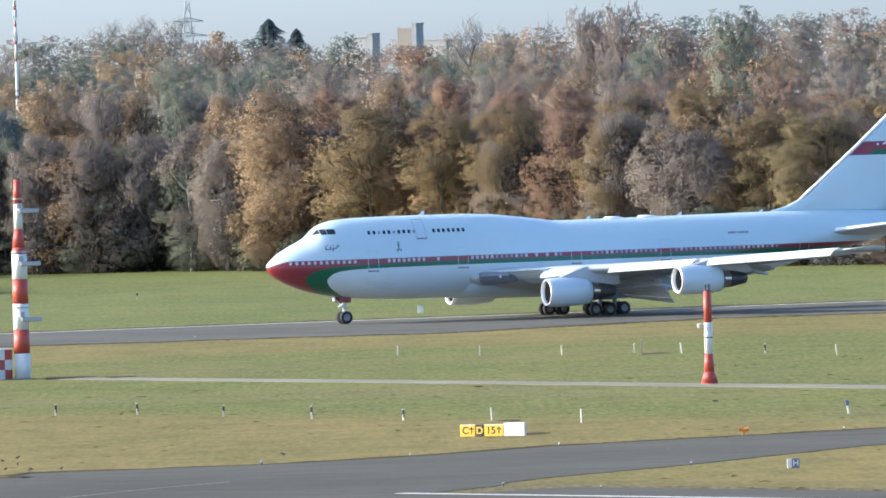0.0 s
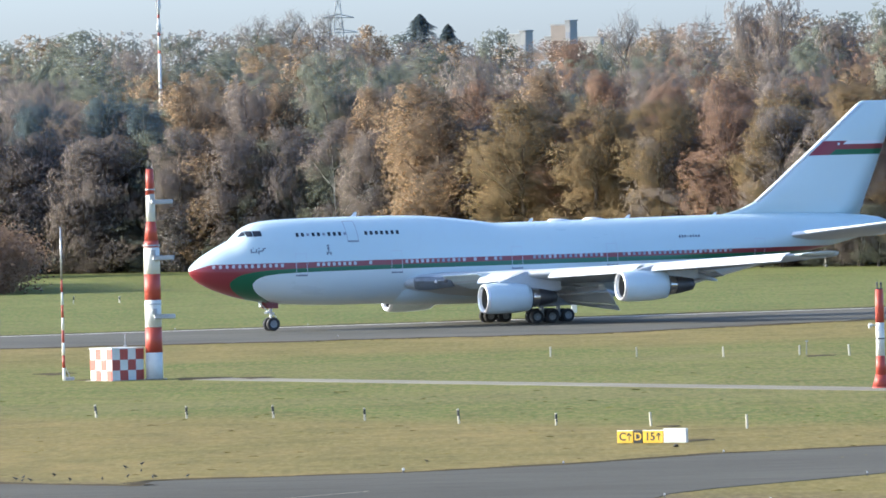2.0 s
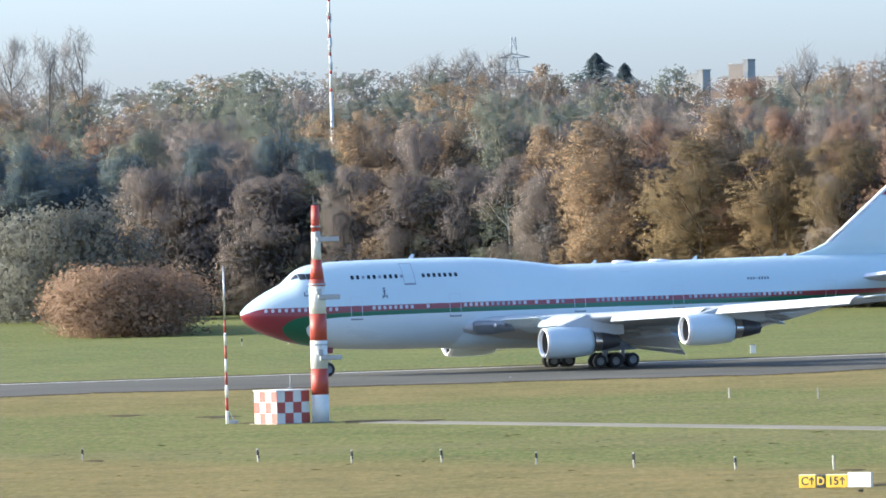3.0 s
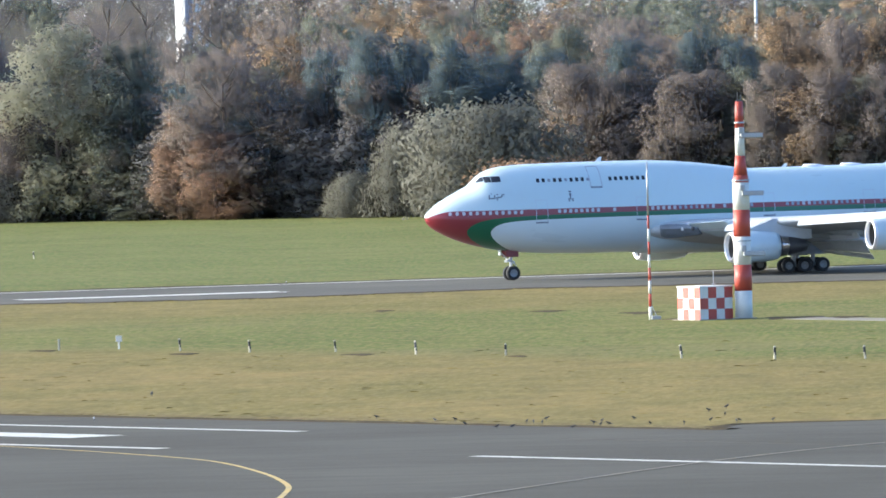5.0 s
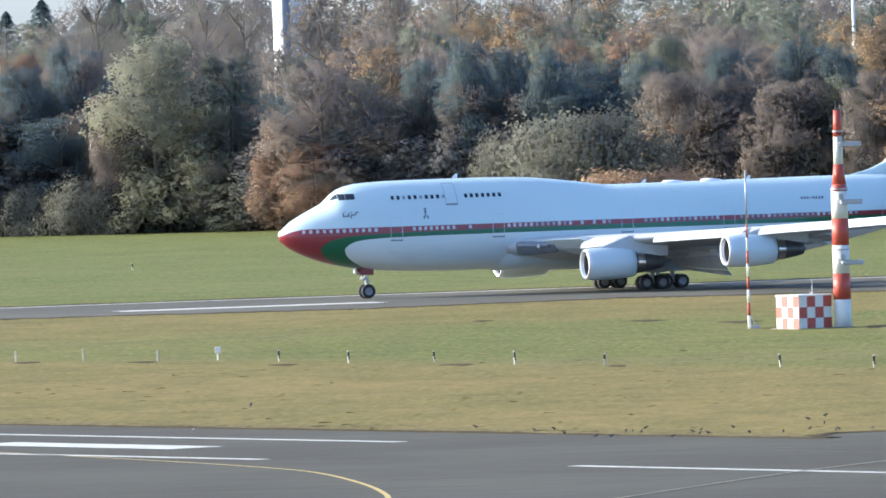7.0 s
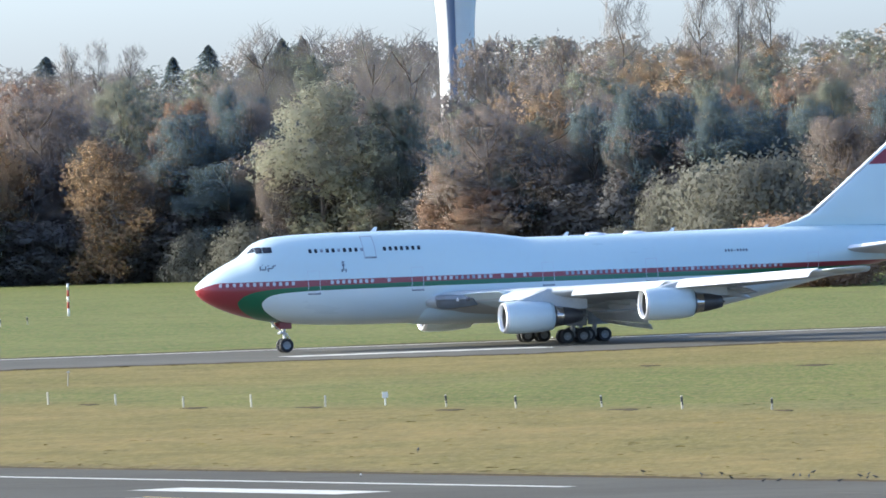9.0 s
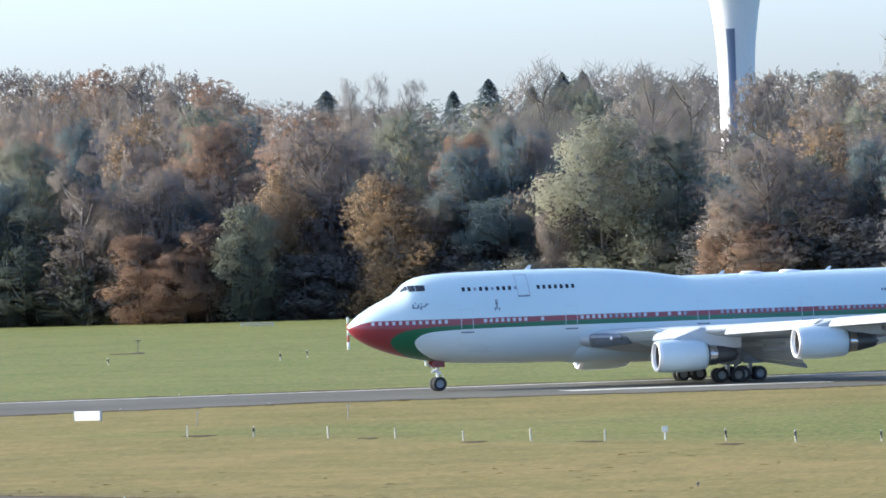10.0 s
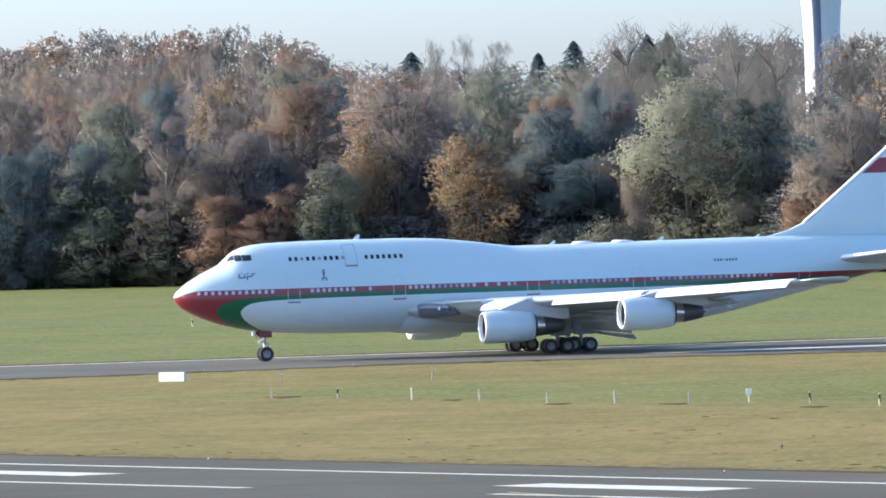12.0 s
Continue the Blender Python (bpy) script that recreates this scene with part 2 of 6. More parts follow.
FEATHER = worn("crow_feathers", (0.02, 0.02, 0.024), 0.6, 0.0, 9.0, 0.2)
# Foliage colours below are lifted and cooled towards blue to paint in haze.
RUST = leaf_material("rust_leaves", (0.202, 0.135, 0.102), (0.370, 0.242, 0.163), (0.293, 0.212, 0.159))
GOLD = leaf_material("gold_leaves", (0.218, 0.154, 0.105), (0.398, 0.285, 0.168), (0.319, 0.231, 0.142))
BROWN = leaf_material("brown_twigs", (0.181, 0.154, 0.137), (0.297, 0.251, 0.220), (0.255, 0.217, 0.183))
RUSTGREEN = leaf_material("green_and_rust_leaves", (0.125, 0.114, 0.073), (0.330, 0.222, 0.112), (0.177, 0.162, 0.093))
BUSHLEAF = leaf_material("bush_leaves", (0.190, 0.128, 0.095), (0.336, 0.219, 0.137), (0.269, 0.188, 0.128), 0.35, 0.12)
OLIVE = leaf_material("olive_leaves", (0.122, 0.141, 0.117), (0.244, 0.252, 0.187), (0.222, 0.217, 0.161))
WILLOW = leaf_material("sunlit_willow_leaves", (0.205, 0.208, 0.158), (0.372, 0.366, 0.262), (0.290, 0.284, 0.205))
CONIFER = leaf_material("haze_lifted_needles", (0.094, 0.125, 0.137), (0.152, 0.194, 0.195), (0.121, 0.156, 0.159), 0.45)
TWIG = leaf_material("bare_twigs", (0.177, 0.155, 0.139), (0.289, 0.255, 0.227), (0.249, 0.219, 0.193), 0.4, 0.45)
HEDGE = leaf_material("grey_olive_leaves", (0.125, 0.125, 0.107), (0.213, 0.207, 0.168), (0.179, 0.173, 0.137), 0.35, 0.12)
# Blue-grey twigs in the tone of the hazy shade under the trees.
SHADE_TWIGS = leaf_material("hazy_shade_twigs", (0.148, 0.146, 0.146), (0.212, 0.206, 0.200), (0.180, 0.178, 0.174), 0.4, 0.3)


# ---- making ----
def link_mesh(name, verts, faces, material, smooth=False):
    me = bpy.data.meshes.new(name)
    me.from_pydata(verts, [], faces)
    me.materials.append(material)
    if smooth:
        me.polygons.foreach_set("use_smooth", [True] * len(me.polygons))
    me.update()
    return new(name, me)


def part(name, bm, material, parent=None, label="", smooth=False):
    """Links a bmesh as one mesh object, under a thing or a part."""
    me = bpy.data.meshes.new(name)
    bm.normal_update()
    bm.to_mesh(me)
    bm.free()
    me.materials.append(material)
    if smooth:
        me.polygons.foreach_set("use_smooth", [True] * len(me.polygons))
    ob = new(name, me)
    ob.parent = parent
    if label:
        tagged(ob, label)
    return ob


def thing(name, label, category, group="", kind="", at=(0, 0, 0)):
    ob = new(name)
    ob.matrix_world = Matrix.Translation(at)
    return tagged(ob, label, category, group, kind)


def box(bm, lo, hi, bevel=0.0):
    r = bmesh.ops.create_cube(bm, size=1)
    size = [b - a for a, b in zip(lo, hi)]
    mid = [(a + b) / 2 for a, b in zip(lo, hi)]
    bmesh.ops.scale(bm, vec=size, verts=r["verts"])
    bmesh.ops.translate(bm, vec=mid, verts=r["verts"])
    if bevel:
        edges = list({e for v in r["verts"] for e in v.link_edges})
        bmesh.ops.bevel(bm, geom=edges, offset=bevel, segments=1, affect="EDGES")


def tube(bm, rings, sides=16, cap=True):
    """A turned body: rings of (centre, axis, radius)."""
    made = []
    for c, axis, r in rings:
        q = Vector(axis).to_track_quat("Z", "Y")
        made.append([bm.verts.new(Vector(c) + q @ Vector((r * math.cos(a), r * math.sin(a), 0)))
                     for a in (2 * math.pi * i / sides for i in range(sides))])
    for a, b in zip(made, made[1:]):
        for i in range(sides):
            j = (i + 1) % sides
            bm.faces.new((a[i], a[j], b[j], b[i]))
    if cap:
        bm.faces.new(made[0][::-1])
        bm.faces.new(made[-1])


def rod(bm, a, b, r, r2=None, sides=8):
    axis = Vector(b) - Vector(a)
    tube(bm, [(a, axis, r), (b, axis, r if r2 is None else r2)], sides)


def loft(bm, rings, closed=True, cap=True):
    made = [[bm.verts.new(p) for p in ring] for ring in rings]
    for a, b in zip(made, made[1:]):
        n = len(a)
        for i in range(n if closed else n - 1):
            j = (i + 1) % n
            bm.faces.new((a[i], a[j], b[j], b[i]))
    if cap:
        bm.faces.new(made[0][::-1])
        bm.faces.new(made[-1])
    bmesh.ops.recalc_face_normals(bm, faces=bm.faces[:])


def table(rows, x, column):
    """Smooth reading of a table by its first column."""
    xs = [r[0] for r in rows]
    return float(np.interp(x, xs, [r[column] for r in rows]))


# ---- ground ----
FOREST_EDGE = ((-900, 1500), (-420, 1420), (-250, 1392), (-160, 1378), (-110, 1350), (-30, 1312), (20, 1245), (60, 1188), (110, 1130), (300, 1000), (900, 900))


def land(x, y):
    """Height of the ground: flat airfield, rising gently under the woods."""
    d = y - table(FOREST_EDGE, x, 1) - 50
    u = min(1.0, max(0.0, d / 800))
    return 22.0 * u * u * (3 - 2 * u)


def make_ground():
    xs = sorted({*np.linspace(-5200, -700, 16), *np.linspace(-700, 500, 61), *np.linspace(500, 5200, 16)})
    ys = sorted({*np.linspace(-1500, 400, 8), *np.linspace(400, 1150, 16), *np.linspace(1150, 2600, 59), *np.linspace(2600, 4900, 12)})
    verts = [(x, y, land(x, y)) for y in ys for x in xs]
    n = len(xs)
    faces = [(j * n + i, j * n + i + 1, (j + 1) * n + i + 1, (j + 1) * n + i) for j in range(len(ys) - 1) for i in range(n - 1)]
    return tagged(link_mesh("ground", verts, faces, GRASS, True), "short airfield grass, green turning straw-yellow, wooded rise behind", "grass field", kind="structure")


def slab(name, outline, z, material, label, category):
    """A paved area with a thin real edge."""
    bm = bmesh.new()
    top = [bm.verts.new((x, y, z)) for x, y in outline]
    low = [bm.verts.new((x, y, -0.3)) for x, y in outline]
    f = bm.faces.new(top)
    for i in range(len(top)):
        j = (i + 1) % len(top)
        bm.faces.new((top[j], top[i], low[i], low[j]))
    bmesh.ops.triangulate(bm, faces=[f])
    bmesh.ops.recalc_face_normals(bm, faces=bm.faces[:])
    return tagged(part(name, bm, material), label, category, kind="structure")


def ribbon(name, points, width, z, material, label, category="road marking"):
    """A painted line along a few points."""
    pts = [Vector((x, y, 0)) for x, y in points]
    fine = []
    for i in range(len(pts) - 1):
        p0, p1, p2, p3 = pts[max(0, i - 1)], pts[i], pts[i + 1], pts[min(len(pts) - 1, i + 2)]
        steps = 1 if len(pts) == 2 else 6
        for k in range(steps):
            u = k / steps
            fine.append(0.5 * ((2 * p1) + (p2 - p0) * u + (2 * p0 - 5 * p1 + 4 * p2 - p3) * u * u + (3 * p1 - p0 - 3 * p2 + p3) * u ** 3))
    fine.append(pts[-1])
    verts, faces = [], []
    for i, p in enumerate(fine):
        d = (fine[min(i + 1, len(fine) - 1)] - fine[max(i - 1, 0)]).normalized()
        s = Vector((-d.y, d.x, 0)) * width / 2
        verts += [(*(p - s).xy, z), (*(p + s).xy, z)]
        if i:
            faces.append((2 * i - 2, 2 * i, 2 * i + 1, 2 * i - 1))
    return tagged(link_mesh(name, verts, faces, material), label, category, kind="structure")


def lane(a, b):
    """A place on the far runway: metres along its axis and across it from the wheel track."""
    return (HEAD * a + SIDE * (LANE + b)).xy


E1, M1 = Vector((0.635, -0.772)), Vector((0.772, 0.635))      # along and across the near runway


def near(e, m):
    return E1 * e + M1 * m


make_ground()
edge = [(-3000, -42), (-420, -42), (-395, -42), (-373, -35), (-352, -46), (-338, -54), (-326, -49), (-303, -42), (-285, -33), (-262, -40), (-240, -33), (-222, -29), (-190, -37), (-150, -39), (2000, -39)]
slab("runway_far", [lane(a, b) for a, b in edge] + [lane(2000, 16), lane(-3000, 16)], 0.02, ASPHALT_PALE, "grey asphalt runway with worn paler edges", "runway")
ribbon("far_edge_line", [lane(-900, 13.6), lane(300, 13.6)], 1.6, 0.026, LINE_WHITE, "thin white painted runway edge line")
ribbon("far_mark_line", [lane(-270.5, -17), lane(-247.5, -17.3)], 4.5, 0.026, LINE_WHITE, "white painted stripe on the runway")
slab("runway_near", [near(-1600, 309), near(-432, 309.3), near(-409, 309.6), near(-409, 300), near(-360, 300), near(-360, 308.6), near(700, 308.6), near(700, 236), near(-1600, 236)], 0.02, ASPHALT, "dark grey asphalt runway in the foreground", "runway")
slab("taxiway", [near(-409, 299.6), near(-409, 309.6), (-20, 519.5), (-7, 522.6), (1.4, 529), (10, 540.8), (21, 549), (28.4, 554.5), (60, 579), (420, 880), (440, 850), (90, 577), (48, 547), (27, 525.5), (16.4, 502.6), (8.4, 488.5), (6.3, 483), near(-366, 308.4), near(-362, 299.6)], 0.03, ASPHALT, "grey asphalt taxiway curving off the runway", "taxiway")
slab("service_road", [(-25.5, 739), (-22.5, 742), (5.5, 698), (35, 651), (125, 500), (121, 497), (31.5, 647.5), (2.5, 694)], 0.02, CONCRETE, "narrow pale concrete service road through the grass", "road")
for e0, e1, m, w, mat_ in ((-900, -431.5, 300.4, 0.95, LINE_WHITE), (-364, 200, 300.2, 0.95, LINE_WHITE), (-900, -470.5, 283.6, 0.95, LINE_WHITE),
                           (-446.5, -419.3, 283.7, 0.95, LINE_WHITE), (-394, 200, 284.0, 0.95, LINE_WHITE), (-457, -437.5, 292.0, 3.4, LINE_WHITE),
                           (-520, -500, 292.0, 3.4, LINE_WHITE)):
    ribbon("runway_line", [near(e0, m), near(e1, m)], w, 0.036, mat_, "white painted line on the near runway")
ribbon("taxi_line", [(-64, 527), (-52.6, 506), (-46.7, 494), (-42.9, 484.2), (-39.5, 469), (-37.3, 455), (-36.6, 445), (-36.2, 430)], 0.26, 0.036, LINE_YELLOW, "yellow painted taxi line curving off the runway")
ribbon("taxi_line", [(-32, 424), (-29.7, 432.7), (-24.4, 453.5), (-20.2, 469.1), (-14.5, 485), (-8.5, 496)], 0.25, 0.044, LINE_FADED, "faded yellow painted taxi line")


def lip(name, points, width, seed):
    """A ragged strip of soil and painted turf-edge shadow along the edge of the pavement."""
    rng = random.Random(seed)
    pts = [Vector((*p, 0)) for p in points]
    verts, faces, k = [], [], 0
    for a, b in zip(pts, pts[1:]):
        d = (b - a).normalized()
        s = Vector((-d.y, d.x, 0))
        n = max(2, int((b - a).length / 1.6))
        for i in range(n):
            p = a.lerp(b, i / n)
            w = width * (0.25 + 0.9 * rng.random() ** 1.6)
            verts += [(p.x, p.y, 0.012), (p.x + s.x * w * 0.4, p.y + s.y * w * 0.4, 0.05 + 0.05 * rng.random()), (p.x + s.x * w, p.y + s.y * w, 0.006)]
            if k:
                faces += [(k - 3, k, k + 1, k - 2), (k - 2, k + 1, k + 2, k - 1)]
            k += 3
    tagged(link_mesh(name, verts, faces, SOIL_SHADOW), "ragged strip of soil and painted edge shadow along the pavement", "soil", kind="structure")


def make_tufts():
    """Uneven grass standing up from the mown ground, thicker along the pavement."""
    rng = np.random.default_rng(21)
    n = 6000
    e = rng.uniform(-560, -250, n)
    m = rng.uniform(309.5, 640, n)
    n2 = 500
    e = np.concatenate([e, rng.uniform(-620, -432, n2), rng.uniform(-360, -300, n2 // 3)])
    m = np.concatenate([m, 309.4 + np.abs(rng.normal(size=n2)) * 4.0, 308.8 + np.abs(rng.normal(size=n2 // 3)) * 1.0])
    x, y = E1.x * e + M1.x * m, E1.y * e + M1.y * m
    n3 = 4000
    a = rng.uniform(-420, -170, n3)
    far = rng.random(n3) < 0.5
    b = np.where(far, 16.2 + np.abs(rng.normal(size=n3)) * 1.5, np.interp(a, [p[0] for p in edge], [p[1] for p in edge]) - 0.2 - np.abs(rng.normal(size=n3)) * 1.5)
    x = np.concatenate([x, HEAD.x * a + SIDE.x * (LANE + b)])
    y = np.concatenate([y, HEAD.y * a + SIDE.y * (LANE + b)])
    # keep off the pavement, and in the part that is near
    along, cross = x * HEAD.x + y * HEAD.y, x * SIDE.x + y * SIDE.y - LANE
    mm = M1.x * x + M1.y * y
    tx = (x - 10) * 0.81 + (y - 541) * 0.59
    ty = -(x - 10) * 0.59 + (y - 541) * 0.81
    on_taxi = (mm < 345) & (x > -36) & (ty < -1.0) & (ty > -48)
    road = np.abs((x + 24) * 0.85 + (y - 740) * 0.53) < 3.6
    keep = (mm > 308.7) & ~((cross < 16) & (cross > np.interp(along, [p[0] for p in edge], [p[1] for p in edge]))) & ~on_taxi & ~road & (y < 960)
    x, y = x[keep], y[keep]
    n = len(x)
    ang = rng.uniform(-0.6, 0.6, n)
    w = rng.uniform(0.15, 0.5, n)
    h = rng.uniform(0.015, 0.07, n) * rng.random(n)
    lean = rng.normal(size=n) * 0.1
    dx, dy = np.cos(ang) * w, np.sin(ang) * w
    tri = np.stack([np.stack([x - dx, y - dy, np.zeros(n)], 1), np.stack([x + dx, y + dy, np.zeros(n)], 1), np.stack([x + lean, y + lean, h], 1)], 1)
    me = bpy.data.meshes.new("grass_tufts")
    me.from_pydata(tri.reshape(-1, 3).tolist(), [], np.arange(n * 3).reshape(-1, 3).tolist())
    me.materials.append(GRASS)
    tagged(new("grass_tufts", me), "uneven tufts of grass over the mown field", "grass", kind="stuff")


lip("soil_shadow_edge", [(60, 579), (28.4, 554.5), (21, 549), (10, 540.8), (1.4, 529), (-7, 522.6), (-20, 519.5), near(-409, 309.6)], -2.2, 1)
lip("soil_shadow_edge", [near(-409, 309.7), near(-560, 309.2)], -1.6, 2)
lip("soil_shadow_edge", [lane(-420, 16.1), lane(-150, 16.1)], -4.0, 3)
lip("soil_shadow_edge", [lane(a, b) for a, b in edge[1:-1]], 3.2, 4)
make_tufts()


# ---- the airliner ----
# along the hull from the nose: height of the belly, height of the crown, half width and height of the widest place
BELLY = ((0, 5.55), (0.1, 5.22), (0.25, 5.03), (0.6, 4.7), (1.1, 4.38), (1.7, 4.05), (2.4, 3.75), (3.1, 3.48), (3.9, 3.22), (4.5, 3.06), (5.3, 2.87), (6, 2.74), (6.8, 2.61), (8.1, 2.46), (9.4, 2.34), (11.5, 2.23), (14.5, 2.16), (19, 2.14), (38, 2.14), (43, 2.2), (46, 2.45), (49, 3.02), (52, 3.7), (58, 5.1), (64, 6.42), (66.5, 7.05), (68, 7.5), (68.6, 7.8))
CROWN = ((0, 5.7), (0.1, 5.9), (0.25, 6.06), (0.6, 6.37), (1.1, 6.76), (1.7, 7.12), (2.4, 7.51), (3.9, 8.24), (4.5, 8.76), (4.9, 9.14), (5.3, 9.4), (6, 9.67), (6.8, 9.84), (8.1, 9.95), (9.4, 10), (11.5, 10.04), (14.5, 10.06), (19, 10.06), (21, 10.02), (23, 9.92), (25, 9.73), (27, 9.48), (29.6, 9.12), (38, 9.17), (49, 9.27), (55, 9.3), (58, 9.28), (61, 9.22), (64, 9.1), (66.5, 8.9), (68, 8.65), (68.6, 8.4))
BREADTH = ((0, 0.1, 5.62), (0.1, 0.38, 5.6), (0.25, 0.62, 5.58), (0.6, 0.98, 5.54), (1.1, 1.36, 5.5), (1.7, 1.71, 5.46), (2.4, 2.02, 5.43), (3.1, 2.27, 5.4), (4.5, 2.64, 5.37), (5.3, 2.8, 5.36), (6.8, 2.99, 5.35), (9.4, 3.18, 5.35), (11.5, 3.24, 5.35), (14.5, 3.25, 5.35), (38, 3.25, 5.35), (43, 3.25, 5.38), (46, 3.22, 5.5), (49, 3.12, 5.85), (52, 2.92, 6.2), (55, 2.64, 6.6), (58, 2.28, 7), (61, 1.9, 7.35), (64, 1.44, 7.7), (66.5, 0.98, 7.95), (68, 0.6, 8.1), (68.6, 0.28, 8.1))


def hull_at(u):
    return [table(BELLY, u, 1), table(CROWN, u, 1), table(BREADTH, u, 1), table(BREADTH, u, 2)]


def hull_y(u, z):
    """Half width of the fuselage at a station and height."""
    zb, zt, hw, zc = hull_at(u)
    f = (z - zc) / ((zt - zc) if z > zc else (zc - zb))
    return hw * math.sqrt(max(0.0, 1 - min(1.0, abs(f)) ** 2))


def on_hull(u, z, side=1, lift=0.012):
    """A frame on the skin: x aft to front, y up the skin, z outwards."""
    p = Vector((-u, side * hull_y(u, z), z))
    a = Vector((-(u + 0.15), side * hull_y(u + 0.15, z), z)) - Vector((-(u - 0.15), side * hull_y(u - 0.15, z), z))
    b = Vector((-u, side * hull_y(u, z + 0.1), z + 0.1)) - Vector((-u, side * hull_y(u, z - 0.1), z - 0.1))
    fwd, up = -a.normalized(), b.normalized()
    out = (fwd.cross(up) * -side).normalized()
    up = (out.cross(fwd) * -side).normalized() if side < 0 else out.cross(fwd).normalized() * 1
    if up.z < 0:
        up = -up
    m = Matrix((fwd, up, out)).transposed().to_4x4()
    return Matrix.Translation(p + out * lift) @ m


def livery():
    """White hull with a red and green band that swells round the nose."""
    k = Nodes("fuselage_livery")
    tc = k.n("ShaderNodeTexCoord")
    xyz = k.n("ShaderNodeSeparateXYZ")
    k.t.links.new(tc.outputs["Object"], xyz.inputs[0])
    u = k.math("MULTIPLY", xyz.outputs[0], -1.0)
    z = xyz.outputs[2]
    lift = k.math("MULTIPLY", u, 0.0016)
    zz = k.math("SUBTRACT", z, lift)

    def front(u0, z0, zs, upper, lower):
        """Where a colour begins along the hull, for each height."""
        up = k.math("MULTIPLY", upper, k.math("SUBTRACT", k.math("DIVIDE", 1.0, k.math("MAXIMUM", k.math("SUBTRACT", zs, zz), 0.0001)), 1.0 / (zs - z0)))
        dn = k.math("MULTIPLY", lower, k.math("POWER", k.math("MAXIMUM", k.math("SUBTRACT", z0, zz), 0.0), 2.0))
        above = k.math("GREATER_THAN", zz, z0)
        add = k.math("ADD", k.math("MULTIPLY", above, up), k.math("MULTIPLY", k.math("SUBTRACT", 1.0, above), dn))
        return k.math("ADD", u0, add)

    top = k.math("LESS_THAN", zz, k.math("ADD", 6.10, k.math("MULTIPLY", k.math("POWER", k.math("MAXIMUM", k.math("SUBTRACT", 1.9, u), 0.0), 1.6), -0.19)))
    green = k.math("GREATER_THAN", u, front(3.15, 4.45, 5.72, 1.1, 0.85))
    green = k.math("MULTIPLY", green, k.math("LESS_THAN", zz, 5.719))
    white = k.math("GREATER_THAN", u, front(5.15, 4.30, 5.30, 0.55, 0.78))
    white = k.math("MULTIPLY", white, k.math("LESS_THAN", zz, 5.299))
    tail = k.math("GREATER_THAN", u, 57.5)
    stain = k.noise(0.25, 5, 0.6, (0.3, 1, 1))
    panel = k.noise(0.8, 3, 0.5, (2.0, 0.2, 1.0))
    paint = k.mix(k.ramp(stain, 0.45, 0.75, 0.0, 0.12), (0.595, 0.705, 0.705), (0.47, 0.54, 0.54))
    paint = k.mix(k.ramp(panel, 0.5, 0.8, 0.0, 0.08), paint, (0.5, 0.5, 0.5))
    # belly paint is raised above the flank's to stand in for ground bounce and haze
    belly = k.mix(k.ramp(stain, 0.4, 0.7, 0.1, 0.4), (0.71, 0.78, 0.77), (0.53, 0.55, 0.52))
    c = k.mix(top, paint, (0.235, 0.027, 0.034))
    c = k.mix(k.math("MULTIPLY", top, green), c, (0.006, 0.115, 0.050))
    c = k.mix(k.math("MULTIPLY", top, white), c, belly)
    k.put(0.30, k.b.inputs["Coat Weight"])
    k.b.inputs["Coat Roughness"].default_value = 0.12
    return k.out(c, k.ramp(stain, 0.3, 0.8, 0.26, 0.42), 0.0)


def fin_livery():
    k = Nodes("fin_livery")
    tc = k.n("ShaderNodeTexCoord")
    xyz = k.n("ShaderNodeSeparateXYZ")
    k.t.links.new(tc.outputs["Object"], xyz.inputs[0])
    u = k.math("MULTIPLY", xyz.outputs[0], -1.0)
    z = xyz.outputs[2]

    def within(v, lo, hi):
        return k.math("MULTIPLY", k.math("GREATER_THAN", v, lo), k.math("LESS_THAN", v, hi))

    stain = k.noise(0.3, 5, 0.6)
    c = k.mix(k.ramp(stain, 0.45, 0.75, 0.0, 0.12), (0.595, 0.705, 0.705), (0.47, 0.54, 0.54))
    slant = k.math("ADD", u, k.math("MULTIPLY", k.math("SUBTRACT", 15.7, z), 1.5))
    hoist = k.math("MULTIPLY", within(z, 14.45, 15.74), k.math("LESS_THAN", slant, 64.75))
    red = k.math("MAXIMUM", hoist, within(z, 14.95, 15.42))
    green = k.math("MULTIPLY", within(z, 14.45, 14.95), k.math("GREATER_THAN", slant, 64.75))
    pale = k.math("MULTIPLY", within(z, 15.42, 15.74), k.math("GREATER_THAN", slant, 64.75))
    c = k.mix(pale, c, (0.70, 0.72, 0.74))
    c = k.mix(red, c, (0.235, 0.027, 0.038))
    c = k.mix(green, c, (0.006, 0.115, 0.050))
    return k.out(c, 0.32, 0.0)


HULL_PAINT, FIN_PAINT = livery(), fin_livery()


def hull_mesh(parent):
    us = []
    stops = sorted({row[0] for rows in (BELLY, CROWN, BREADTH) for row in rows})
    for a, b in zip(stops, stops[1:]):
        n = max(1, round((b - a) / 0.7))
        us += [a + (b - a) * i / n for i in range(n)]
    us.append(68.6)
    rings = []
    for u in us:
        zb, zt, hw, zc = hull_at(u)
        ring = []
        for i in range(56):
            a = 2 * math.pi * i / 56
            s, c = math.sin(a), math.cos(a)
            ring.append((-u, hw * c, zc + s * ((zt - zc) if s > 0 else (zc - zb))))
        rings.append(ring)
    bm = bmesh.new()
    loft(bm, rings)
    return part("fuselage", bm, HULL_PAINT, parent, "white fuselage with a red and green band and red nose", True)


